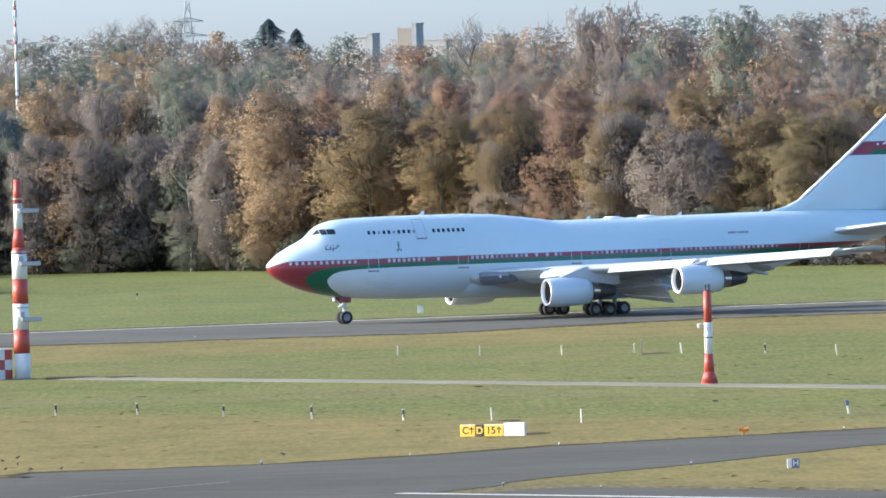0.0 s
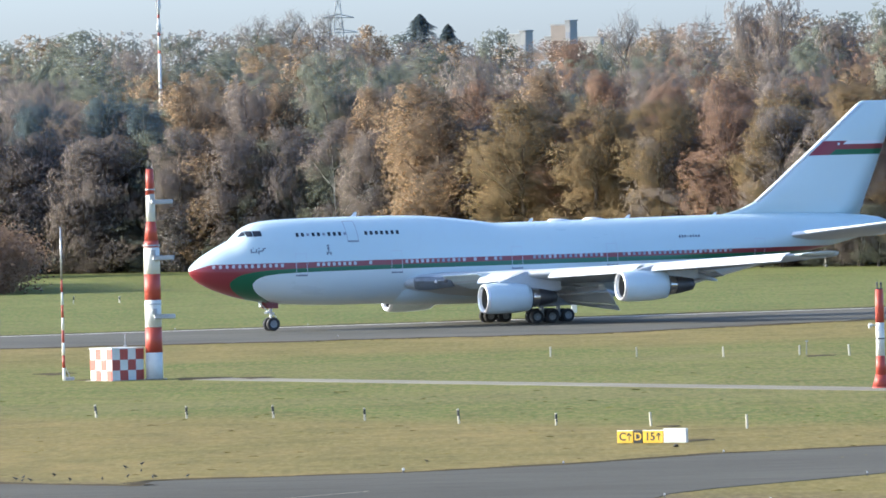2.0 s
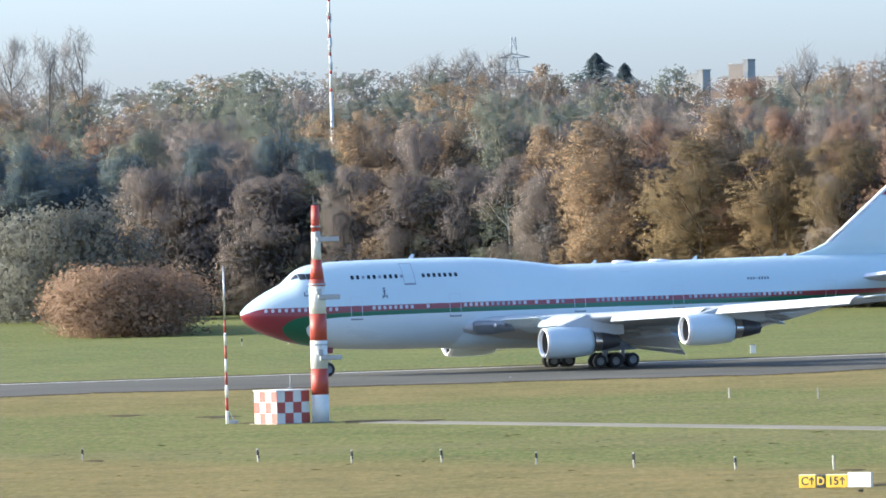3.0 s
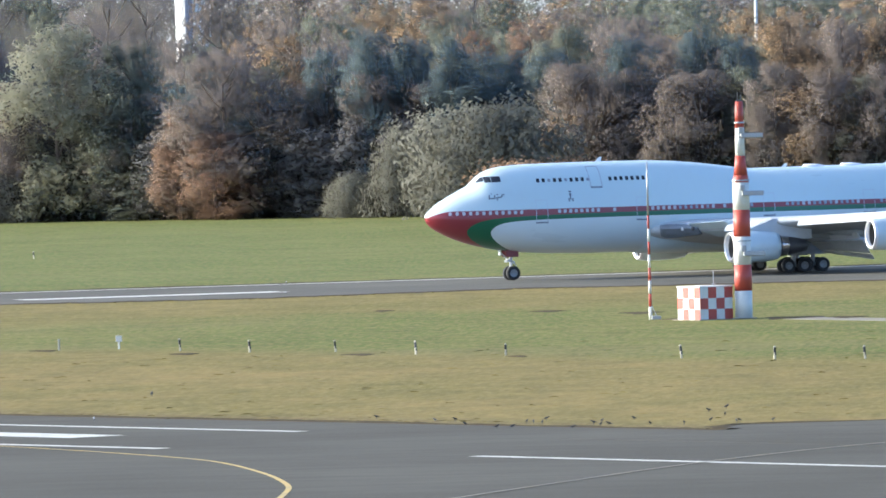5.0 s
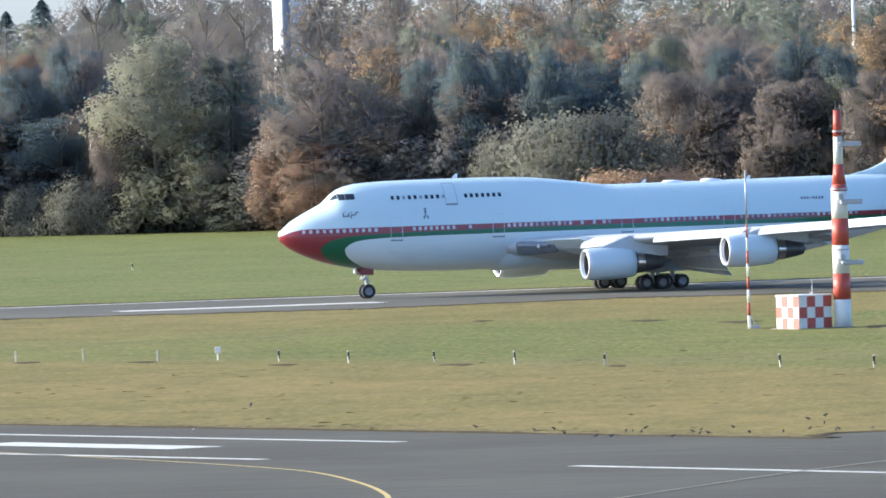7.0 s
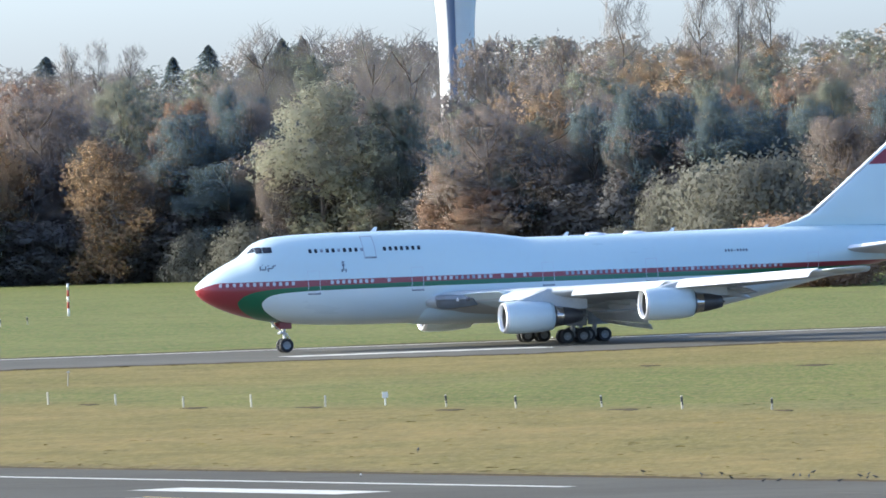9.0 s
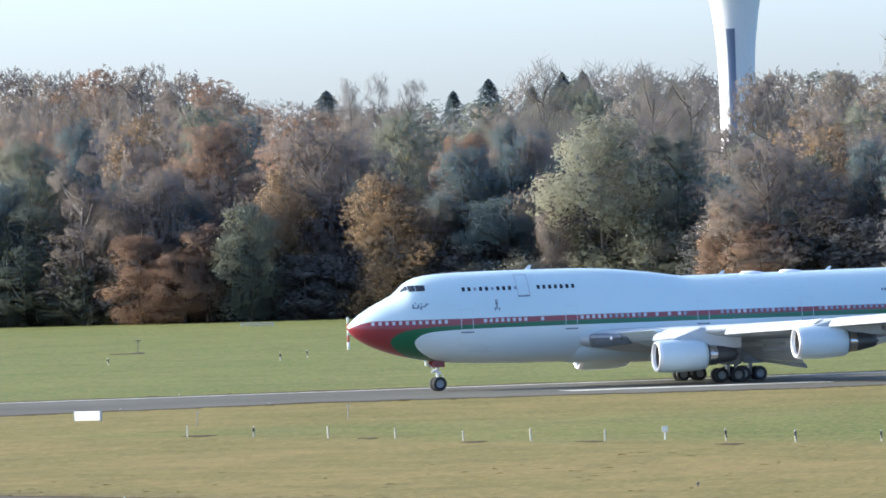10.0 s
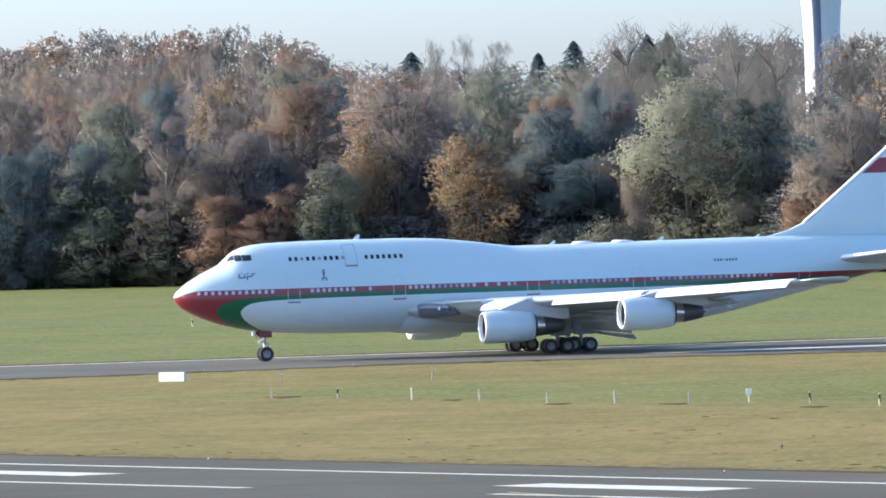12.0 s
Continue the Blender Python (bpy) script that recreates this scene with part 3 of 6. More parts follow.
def rounded(bm, w, h, r, depth, n=3):
    """A rounded plate, lying in x and y, of that thickness."""
    pts = []
    for cx, cy, a0 in ((w / 2 - r, h / 2 - r, 0), (-w / 2 + r, h / 2 - r, 90), (-w / 2 + r, -h / 2 + r, 180), (w / 2 - r, -h / 2 + r, 270)):
        for i in range(n + 1):
            a = radians(a0 + 90 * i / n)
            pts.append((cx + r * math.cos(a), cy + r * math.sin(a)))
    top = [bm.verts.new((x, y, depth)) for x, y in pts]
    low = [bm.verts.new((x, y, -depth)) for x, y in pts]
    bm.faces.new(top)
    for i in range(len(pts)):
        j = (i + 1) % len(pts)
        bm.faces.new((top[j], top[i], low[i], low[j]))


def outline(bm, w, h, r, line, depth):
    """A rounded frame: the seam round a door."""
    def loop(w, h, r):
        pts = []
        for cx, cy, a0 in ((w / 2 - r, h / 2 - r, 0), (-w / 2 + r, h / 2 - r, 90), (-w / 2 + r, -h / 2 + r, 180), (w / 2 - r, -h / 2 + r, 270)):
            for i in range(4):
                a = radians(a0 + 30 * i)
                pts.append((cx + r * math.cos(a), cy + r * math.sin(a)))
        return pts
    a = [bm.verts.new((*p, depth)) for p in loop(w, h, r)]
    b = [bm.verts.new((*p, depth)) for p in loop(w - 2 * line, h - 2 * line, max(0.02, r - line))]
    for i in range(len(a)):
        j = (i + 1) % len(a)
        bm.faces.new((a[i], a[j], b[j], b[i]))


def shared(name, mesh, parent, m):
    ob = new(name, mesh)
    ob.parent = parent
    ob.matrix_basis = m
    return ob


def mesh_of(bm, name, material, smooth=False):
    me = bpy.data.meshes.new(name)
    bm.normal_update()
    bm.to_mesh(me)
    bm.free()
    me.materials.append(material)
    return me


def skin_frame(name, hull, side, u0, u1, z0, z1, line, material):
    """A thin frame that follows the skin: the seam round a door."""
    bm = bmesh.new()

    def at(u, z):
        return bm.verts.new((-u, side * (hull_y(u, z) + 0.015), z))

    def strip(a, b, inner):
        steps = 8
        prev = None
        for i in range(steps + 1):
            f = i / steps
            p = (a[0] + (b[0] - a[0]) * f, a[1] + (b[1] - a[1]) * f)
            pair = (at(*p), at(p[0] + inner[0], p[1] + inner[1]))
            if prev:
                bm.faces.new((prev[0], pair[0], pair[1], prev[1]))
            prev = pair

    strip((u0, z0), (u1, z0), (0, line))
    strip((u0, z1), (u1, z1), (0, -line))
    strip((u0, z0), (u0, z1), (line, 0))
    strip((u1, z0), (u1, z1), (-line, 0))
    part(name, bm, material, hull)


def hull_details(hull):
    panes = {}
    for key, m, w, h in (("dark", WINDOW_DARK, 0.27, 0.40), ("shade", WINDOW_SHADE, 0.27, 0.31), ("grey", WINDOW_GREY, 0.25, 0.30)):
        bm = bmesh.new()
        rounded(bm, w, h, 0.07, 0.012)
        panes[key] = mesh_of(bm, "passenger_window", m)
    rng = random.Random(4)
    upper = [9.58 + 0.508 * i for i in range(10)] + [9.58 + 0.508 * i for i in range(13, 20)]
    main = ([1.75 + 0.55 * i for i in range(12)] + [11.2 + 0.508 * i for i in range(8)] + [16.25] + [19.75 + 0.508 * i for i in range(12)]
            + [26.4, 27.5, 28.4, 28.9] + [32.2 + 0.508 * i for i in range(14)] + [41.0 + 0.508 * i for i in range(22)])
    for side in (1, -1):
        for i, u in enumerate(upper):
            shared("passenger_window", panes["grey" if i in (2, 5, 9) else "dark"], hull, on_hull(u, 8.57, side))
        for i, u in enumerate(main):
            bright = u < 16.5 or rng.random() < 0.4
            shared("passenger_window", panes["shade" if bright else "grey"], hull, on_hull(u, 5.89 + 0.0045 * max(0, u - 12), side))
    for side in (1, -1):
        for u in (9.62, 18.8, 30.52, 39.85, 54.75):
            zs = 4.95 + 0.003 * u
            skin_frame("door", hull, side, u - 0.53, u + 0.53, zs, zs + 1.93, 0.04, SEAM)
            skin_frame("door_sill", hull, side, u - 0.55, u + 0.55, zs - 0.10, zs + 0.05, 0.08, SCRIPT_GREY)
        skin_frame("upper_deck_door", hull, side, 14.27, 15.36, 7.86, 9.70, 0.06, SEAM_DARK)
        skin_frame("door_sill", hull, side, 14.30, 15.34, 7.80, 7.95, 0.08, SCRIPT_GREY)
    # cockpit panes: three a side, wrapped round the brow
    for side in (1, -1):
        for u0, u1, z0, z1, n0, n1 in ((4.42, 4.95, 8.50, 8.66, 8.98, 9.02), (4.99, 5.52, 8.50, 8.54, 9.03, 9.03), (5.57, 6.32, 8.52, 8.55, 9.03, 9.02)):
            bm = bmesh.new()
            grid = []
            for i in range(5):
                f = i / 4
                u = u0 + (u1 - u0) * f
                lo, hi = z0 + (z1 - z0) * f, n0 + (n1 - n0) * f
                hi = min(hi, hull_at(u)[1] - 0.12)
                grid.append([bm.verts.new((-u, side * (hull_y(u, lo + (hi - lo) * j / 3) + 0.03), lo + (hi - lo) * j / 3)) for j in range(4)])
            for a, b in zip(grid, grid[1:]):
                for j in range(3):
                    bm.faces.new((a[j], b[j], b[j + 1], a[j + 1]))
            part("cockpit_window", bm, WINDOW_DARK, hull)
    # name and badge too small to read: plain strokes of their size
    bm = bmesh.new()
    for u, z, w, h in ((5.1, 7.25, 0.12, 0.42), (5.32, 7.12, 0.36, 0.11), (5.55, 7.24, 0.12, 0.36), (5.75, 7.10, 0.12, 0.34), (5.95, 7.22, 0.40, 0.11), (6.18, 7.34, 0.12, 0.26), (6.32, 7.44, 0.26, 0.10), (5.3, 7.52, 0.10, 0.10), (5.8, 7.46, 0.18, 0.08)):
        rounded_at(bm, on_hull(u, z), w, h)
    part("name_strokes", bm, SCRIPT_GREY, hull)
    bm = bmesh.new()
    for u, z, w, h in ((12.3, 7.32, 0.20, 0.30), (12.3, 7.02, 0.12, 0.42), (12.15, 6.84, 0.12, 0.30), (12.5, 6.84, 0.12, 0.30), (12.3, 7.56, 0.26, 0.14)):
        rounded_at(bm, on_hull(u, z), w, h)
    part("badge", bm, SCRIPT_GREY, hull)
    bm = bmesh.new()
    for i in range(8):
        rounded_at(bm, on_hull(46.75 + 0.27 * i, 7.43), 0.18, 0.26 if i != 3 else 0.07)
    part("registration_bars", bm, SCRIPT_GREY, hull)
    # aerials and fairings on the crown
    for u, h, c in ((16.0, 0.42, 0.34), (33.2, 0.34, 0.30), (42.8, 0.34, 0.30), (51.4, 0.26, 0.25)):
        zt = hull_at(u)[1] - 0.03
        bm = bmesh.new()
        loft(bm, [[(-u - x, y, z) for x, y in ((-c, 0), (0, 0.03), (c * 0.6, 0), (0, -0.03))] for z in (zt,)] +
             [[(-u - 0.22 - x * 0.5, y * 0.5, zt + h) for x, y in ((-c, 0), (0, 0.03), (c * 0.6, 0), (0, -0.03))]])
        part("antenna_blade", bm, JET_WHITE, hull)
    for u in (35.9, 39.4):
        bm = bmesh.new()
        zt = hull_at(u)[1]
        loft(bm, [[(-u - x, w * math.cos(a), zt - 0.12 + h * math.sin(a)) for a in (math.pi * i / 8 for i in range(9))]
                  for x, w, h in ((-1.0, 0.1, 0.13), (-0.8, 0.5, 0.30), (0.2, 0.55, 0.30), (0.9, 0.35, 0.2), (1.1, 0.1, 0.13))])
        part("radome_fairing", bm, JET_WHITE, hull, "", True)
    bm = bmesh.new()
    rings = []
    for u, hw, zb in ((17.5, 0.8, 2.3), (19.5, 2.6, 2.02), (22.0, 3.35, 1.92), (27, 3.55, 1.88), (34, 3.55, 1.90), (39, 3.1, 2.0), (43, 1.6, 2.15), (45, 0.5, 2.4)):
        rings.append([(-u, hw * math.cos(a), zb + 1.9 * (1 - math.sin(a))) for a in (math.pi * i / 16 for i in range(17))])
    loft(bm, rings)
    part("wing_body_fairing", bm, NACELLE, hull, "pale belly fairing", True)


def rounded_at(bm, m, w, h):
    tmp = bmesh.new()
    rounded(tmp, w, h, min(w, h) * 0.3, 0.012, 1)
    bmesh.ops.transform(tmp, matrix=m, verts=tmp.verts[:])
    me = bpy.data.meshes.new("stroke")
    tmp.to_mesh(me)
    tmp.free()
    bm.from_mesh(me)
    bpy.data.meshes.remove(me)


# wing: distance out, leading edge, chord, height, thickness
WING = ((2.2, 18.9, 17.6, 3.90, 0.13), (3.25, 19.8, 16.6, 4.00, 0.13), (7.5, 23.75, 13.4, 4.28, 0.12), (11.7, 27.6, 10.9, 4.55, 0.11), (16.0, 31.6, 9.2, 4.82, 0.105), (20.8, 36.0, 7.3, 5.12, 0.10), (26.0, 40.9, 5.6, 5.48, 0.10), (31.0, 45.5, 4.0, 5.84, 0.10))
FOIL = ((1.0, 0.0), (0.8, 0.20), (0.6, 0.37), (0.4, 0.49), (0.2, 0.48), (0.08, 0.36), (0.02, 0.18), (0.0, 0.0), (0.02, -0.16), (0.08, -0.29), (0.2, -0.40), (0.4, -0.42), (0.6, -0.29), (0.8, -0.13))


def foil_ring(u, v, chord, z, thick, side, pitch=0.06):
    return [(-(u + x * chord), side * v, z + y * thick * chord - x * chord * pitch) for x, y in FOIL]


def wing_at(v):
    return [table(WING, v, c) for c in (1, 2, 3, 4)]


def panel_between(bm, side, v0, v1, profile, steps=4):
    """A long panel along the wing; profile gives a ring of (aft, up) from the local leading or trailing edge."""
    rings = []
    for i in range(steps + 1):
        v = v0 + (v1 - v0) * i / steps
        rings.append([(-u, side * v, z) for u, z in profile(v)])
    loft(bm, rings)


def make_wing(parent, side):
    bm = bmesh.new()
    loft(bm, [foil_ring(u, v, c, z, t, side) for v, u, c, z, t in WING])
    wing = part("wing", bm, WING_GREY, parent, "swept grey wing with extended slats", True)
    # extended slats and Krueger flaps along the leading edge
    def slat(v):
        u, c, z, t = wing_at(v)
        k = 0.9 if v < 10 else 0.8
        return [(u - 0.95 * k, z - 0.62 * k), (u - 0.80 * k, z - 0.22 * k), (u - 0.40 * k, z + 0.10 * k), (u + 0.25 * k, z + 0.30 * k), (u + 0.22 * k, z + 0.22 * k), (u - 0.38 * k, z + 0.0 * k), (u - 0.70 * k, z - 0.30 * k)]
    for v0, v1 in ((8.9, 11.1), (14.0, 20.2), (21.4, 30.6)):
        bm = bmesh.new()
        panel_between(bm, side, v0, v1, slat)
        part("slat", bm, JET_WHITE, wing, "white leading edge slat, extended")

    def root_panel(v):
        u, c, z, t = wing_at(v)
        return [(u + 0.5, z + 0.36), (u - 0.75, z + 0.36), (u - 0.80, z + 0.31), (u + 0.6, z - 0.42), (u + 2.0, z - 0.92), (u + 2.0, z - 0.82)]
    bm = bmesh.new()
    panel_between(bm, side, 6.3, 8.85, root_panel)
    part("krueger_panel", bm, PALE_GREY, wing, "grey inner leading edge panel")
    # lowered flaps behind the trailing edge, in three slotted pieces
    def flap(low, high, v0, v1, a0, d0, a1, d1, thick):
        def f(v):
            u, c, z, t = wing_at(v)
            drop = low + (high - low) * (v - v0) / (v1 - v0)
            te, zt = u + c * (0.87 if v0 < 10 else 0.97), z - 0.06 * c
            p, q = Vector((te + a0, zt - d0 * drop)), Vector((te + a1, zt - d1 * drop))
            n = Vector(((p - q).y, (q - p).x)).normalized() * thick
            m = p.lerp(q, 0.3)
            return [tuple(r) for r in (p, p.lerp(q, 0.08) + n * 0.7, m + n, q, m - n * 0.6, p.lerp(q, 0.08) - n * 0.6)]
        return f
    for v0, v1, low, high, size in ((3.7, 10.4, 1.15, 2.25, 1.0), (13.2, 20.3, 0.8, 0.5, 0.8)):
        for name, a0, d0, a1, d1, thick, mat_ in (("flap_vane", -0.75, 0.16, -0.35, 0.40, 0.07, JET_WHITE), ("flap", -0.22, 0.44, 0.50, 0.98, 0.12, WING_GREY), ("aft_flap", 0.54, 1.0, 0.85, 1.22, 0.06, FLAP_GREY)):
            bm = bmesh.new()
            panel_between(bm, side, v0, v1, flap(low, high, v0, v1, a0 * size, d0, a1 * size, d1, thick * size))
            part(name, bm, mat_, wing, "lowered trailing edge flap")
    for v in (6.8, 9.6, 14.4, 18.8):
        u, c, z, t = wing_at(v)
        bm = bmesh.new()
        loft(bm, [[(-(u + c * f), side * v + w * math.cos(a), z - 0.06 * c * f - 0.35 - d + hgt * math.sin(a)) for a in (2 * math.pi * i / 10 for i in range(10))]
                  for f, w, hgt, d in ((0.55, 0.04, 0.05, -0.1), (0.70, 0.22, 0.28, 0.0), (0.92, 0.26, 0.34, 0.1), (1.06, 0.18, 0.22, 0.35), (1.14, 0.03, 0.04, 0.5))])
        part("flap_track_fairing", bm, WING_GREY, wing, "", True)
    # low upturned tip
    bm = bmesh.new()
    loft(bm, [foil_ring(45.5, 31.0, 4.0, 5.84, 0.09, side), foil_ring(46.6, 31.5, 3.0, 5.98, 0.07, side), foil_ring(48.4, 32.0, 1.0, 6.12, 0.05, side)])
    part("wing_tip", bm, PALE_GREY, wing, "pale grey wing tip", True)
    # landing light housing in the wing root
    bm = bmesh.new()
    rings = []
    for u, v, zt, zb, d in ((20.35, 3.6, 4.44, 3.40, 0.30), (20.6, 3.85, 4.50, 3.28, 0.62), (21.2, 4.5, 4.52, 3.26, 0.66), (21.9, 5.2, 4.46, 3.38, 0.60), (22.7, 6.0, 4.42, 3.50, 0.52), (22.95, 6.25, 4.34, 3.58, 0.40)):
        mid, half = (zt + zb) / 2, (zt - zb) / 2
        rings.append([(-(u - d * 0.75 * x), side * (v + d * 0.65 * x), mid + half * y) for x, y in ((-1, -1), (0.1, -0.95), (0.55, -0.45), (1.0, 0.35), (0.85, 0.75), (0.45, 0.97), (-1, 1))])
    loft(bm, rings)
    housing = part("landing_light_housing", bm, HOUSING, wing, "dark landing light housing in the wing root")
    for u, v, z in ((21.55, 5.60, 4.08), (22.25, 6.28, 4.08)):
        bm = bmesh.new()
        axis = (0.75, side * 0.65, 0.05)
        tube(bm, [((-u - 0.06, side * (v - 0.05), z), axis, 0.17), ((-u + 0.02, side * v, z), axis, 0.16), ((-u + 0.05, side * (v + 0.03), z), axis, 0.06)], 12)
        part("landing_light", bm, ALU if u < 22 else DARK_STEEL, housing, "bright landing light lens" if u < 22 else "")
    return wing


def make_engine(parent, u, v, z):
    axis = (-1, 0, 0)
    bm = bmesh.new()
    tube(bm, [((-u - x, v, z), axis, r) for x, r in ((0.28, 1.312), (0.45, 1.345), (0.9, 1.375), (2.0, 1.375), (3.2, 1.32), (4.0, 1.23), (4.4, 1.15), (4.38, 1.08), (3.6, 1.1))], 40, False)
    nacelle = part("engine_nacelle", bm, NACELLE, parent, "white engine nacelle", True)
    bm = bmesh.new()
    tube(bm, [((-u - x, v, z), axis, r) for x, r in ((0.30, 1.316), (0.14, 1.285), (0.04, 1.24), (0.0, 1.18), (0.03, 1.11), (0.14, 1.06), (0.34, 1.03))], 40, False)
    part("inlet_lip", bm, ALU, nacelle, "polished metal inlet lip", True)
    bm = bmesh.new()
    tube(bm, [((-u - x, v, z), axis, r) for x, r in ((0.34, 1.032), (1.15, 1.06))], 40, False)
    part("inlet_duct", bm, DUCT, nacelle, "", True)
    bm = bmesh.new()
    for i in range(30):
        a = 2 * math.pi * i / 30
        c, s = math.cos(a), math.sin(a)
        q = [(0.25, -0.03, 0.0), (1.05, -0.10, 0.06), (1.05, 0.10, -0.06), (0.25, 0.03, -0.02)]
        bm.faces.new([bm.verts.new((-u - 1.05 + dx, v + r * c - w * s, z + r * s + w * c)) for r, w, dx in q])
    tube(bm, [((-u - 1.14, v, z), axis, 1.06), ((-u - 1.16, v, z), axis, 0.02)], 30, False)
    part("fan", bm, FAN, nacelle, "dark fan blades")
    bm = bmesh.new()
    tube(bm, [((-u - x, v, z), axis, r) for x, r in ((0.55, 0.02), (0.75, 0.18), (1.1, 0.32))], 16, False)
    part("spinner", bm, FLAP_GREY, nacelle, "", True)
    bm = bmesh.new()
    tube(bm, [((-u - x, v, z), axis, r) for x, r in ((5.30, 0.83), (5.9, 0.74), (6.5, 0.62), (7.05, 0.50), (7.03, 0.45), (6.4, 0.42))], 32, False)
    part("exhaust_cone", bm, CORE, nacelle, "dark metal exhaust", True)
    bm = bmesh.new()
    tube(bm, [((-u - x, v, z), axis, r) for x, r in ((3.6, 1.0), (4.5, 0.93), (5.28, 0.835))], 32, False)
    part("exhaust_sleeve", bm, SLEEVE, nacelle, "polished metal exhaust sleeve", True)
    bm = bmesh.new()
    tube(bm, [((-u - x, v, z), axis, r) for x, r in ((4.36, 0.97), (4.40, 1.0), (4.58, 0.98), (4.62, 0.93))], 32, False)
    part("exhaust_ring", bm, CORE, nacelle, "", True)
    bm = bmesh.new()
    tube(bm, [((-u - x, v, z), axis, r) for x, r in ((6.2, 0.36), (7.0, 0.26), (7.35, 0.05))], 20, False)
    part("exhaust_plug", bm, CORE, nacelle, "", True)
    side = 1 if v > 0 else -1
    wu, wc, wz, wt = wing_at(abs(v))
    bm = bmesh.new()
    rings = []
    for f, w in ((0.0, 0.05), (0.12, 0.2), (0.45, 0.26), (0.8, 0.22), (1.0, 0.05)):
        uu = u + 1.0 + f * 6.6
        top = z + 1.32 + (wz + 0.35 - z - 1.32) * min(1, f * 2.2) if uu < wu + 1 else wz + 0.15 - 0.25 * (f - 0.5)
        low = z + 1.0 if f < 0.55 else z + 0.55
        rings.append([(-uu, v - w, low), (-uu, v + w, low), (-uu, v + w, top - 0.1), (-uu, v, top), (-uu, v - w, top - 0.1)])
    loft(bm, rings)
    part("pylon", bm, WING_GREY, parent, "grey engine pylon")


def make_tail(parent):
    def fin_ring(z, le, te, th):
        c = te - le
        return [(-(le + x * c), y * th * c, z) for x, y in FOIL]
    bm = bmesh.new()
    loft(bm, [fin_ring(9.0, 51.0, 66.0, 0.018), fin_ring(9.35, 52.5, 66.1, 0.03), fin_ring(9.75, 54.1, 66.3, 0.06), (fin_ring(10.35, 55.45, 66.5, 0.09)), fin_ring(12.0, 57.5, 67.2, 0.10), fin_ring(16.0, 62.35, 68.8, 0.10), fin_ring(19.15, 66.05, 70.05, 0.10), fin_ring(19.38, 66.5, 70.1, 0.05)])
    fin = part("tail_fin", bm, FIN_PAINT, parent, "white swept tail fin with a red and green flag band", True)
    # white strip that paints the sun's gleam on the fin's front edge
    bm = bmesh.new()
    loft(bm, [[(-(le - 0.06), 0, z), (-(le + 0.10), 0.15, z), (-(le + 0.42), 0.24, z), (-(le + 0.42), -0.24, z), (-(le + 0.10), -0.15, z)] for z, le in ((10.35, 55.45), (12.0, 57.5), (16.0, 62.35), (19.1, 65.99))])
    part("sunlit_edge", bm, JET_WHITE, fin, "white strip for sunlight along the fin leading edge", True)
    bm = bmesh.new()
    rounded(bm, 0.20, 0.20, 0.07, 0.01)
    bmesh.ops.transform(bm, matrix=pose(-63.85, 0.46, 15.46, -90, 0, 0), verts=bm.verts[:])
    bmesh.ops.recalc_face_normals(bm, faces=bm.faces[:])
    part("emblem", bm, JET_WHITE, fin, "small white emblem on the flag")
    bm = bmesh.new()
    loft(bm, [[(-66.2 - 0.40 * (z - 9.6) / 1.0 + 0.02, y, z) for y in (-0.02, 0.02)] + [(-66.2 - 0.40 * (z - 9.6) - 0.05, y, z) for y in (0.02, -0.02)] for z in (9.6, 10.0)])
    part("rudder_hinge", bm, FLAP_GREY, fin)
    for side in (1, -1):
        bm = bmesh.new()
        rows = ((1.2, 57.2, 10.4, 7.12, 0.10), (2.2, 58.0, 9.6, 7.22, 0.10), (6.5, 61.6, 6.2, 7.78, 0.09), (11.0, 65.3, 2.6, 8.38, 0.09))
        loft(bm, [foil_ring(u, v, c, z, t, side, 0.01) for v, u, c, z, t in rows])
        tailplane = part("tailplane", bm, WING_GREY, parent, "swept grey tailplane", True)
        # the same painted gleam of sun along the tailplane's front edge
        bm = bmesh.new()
        loft(bm, [[(-(u - 0.05), side * v, z), (-(u + 0.06), side * v, z + 0.10), (-(u + 0.30), side * v, z + 0.30 * t * c + 0.03), (-(u + 0.34), side * v, z + 0.05), (-(u + 0.06), side * v, z - 0.07)] for v, u, c, z, t in rows[1:]])
        part("sunlit_edge", bm, JET_WHITE, tailplane, "white strip for sunlight along the tailplane leading edge")
    bm = bmesh.new()
    tube(bm, [((-68.5, 0, 8.1), (-1, 0, 0), 0.25), ((-68.9, 0, 8.1), (-1, 0, 0), 0.18)], 16)
    part("exhaust_outlet", bm, CORE, parent)


WHEELS = []


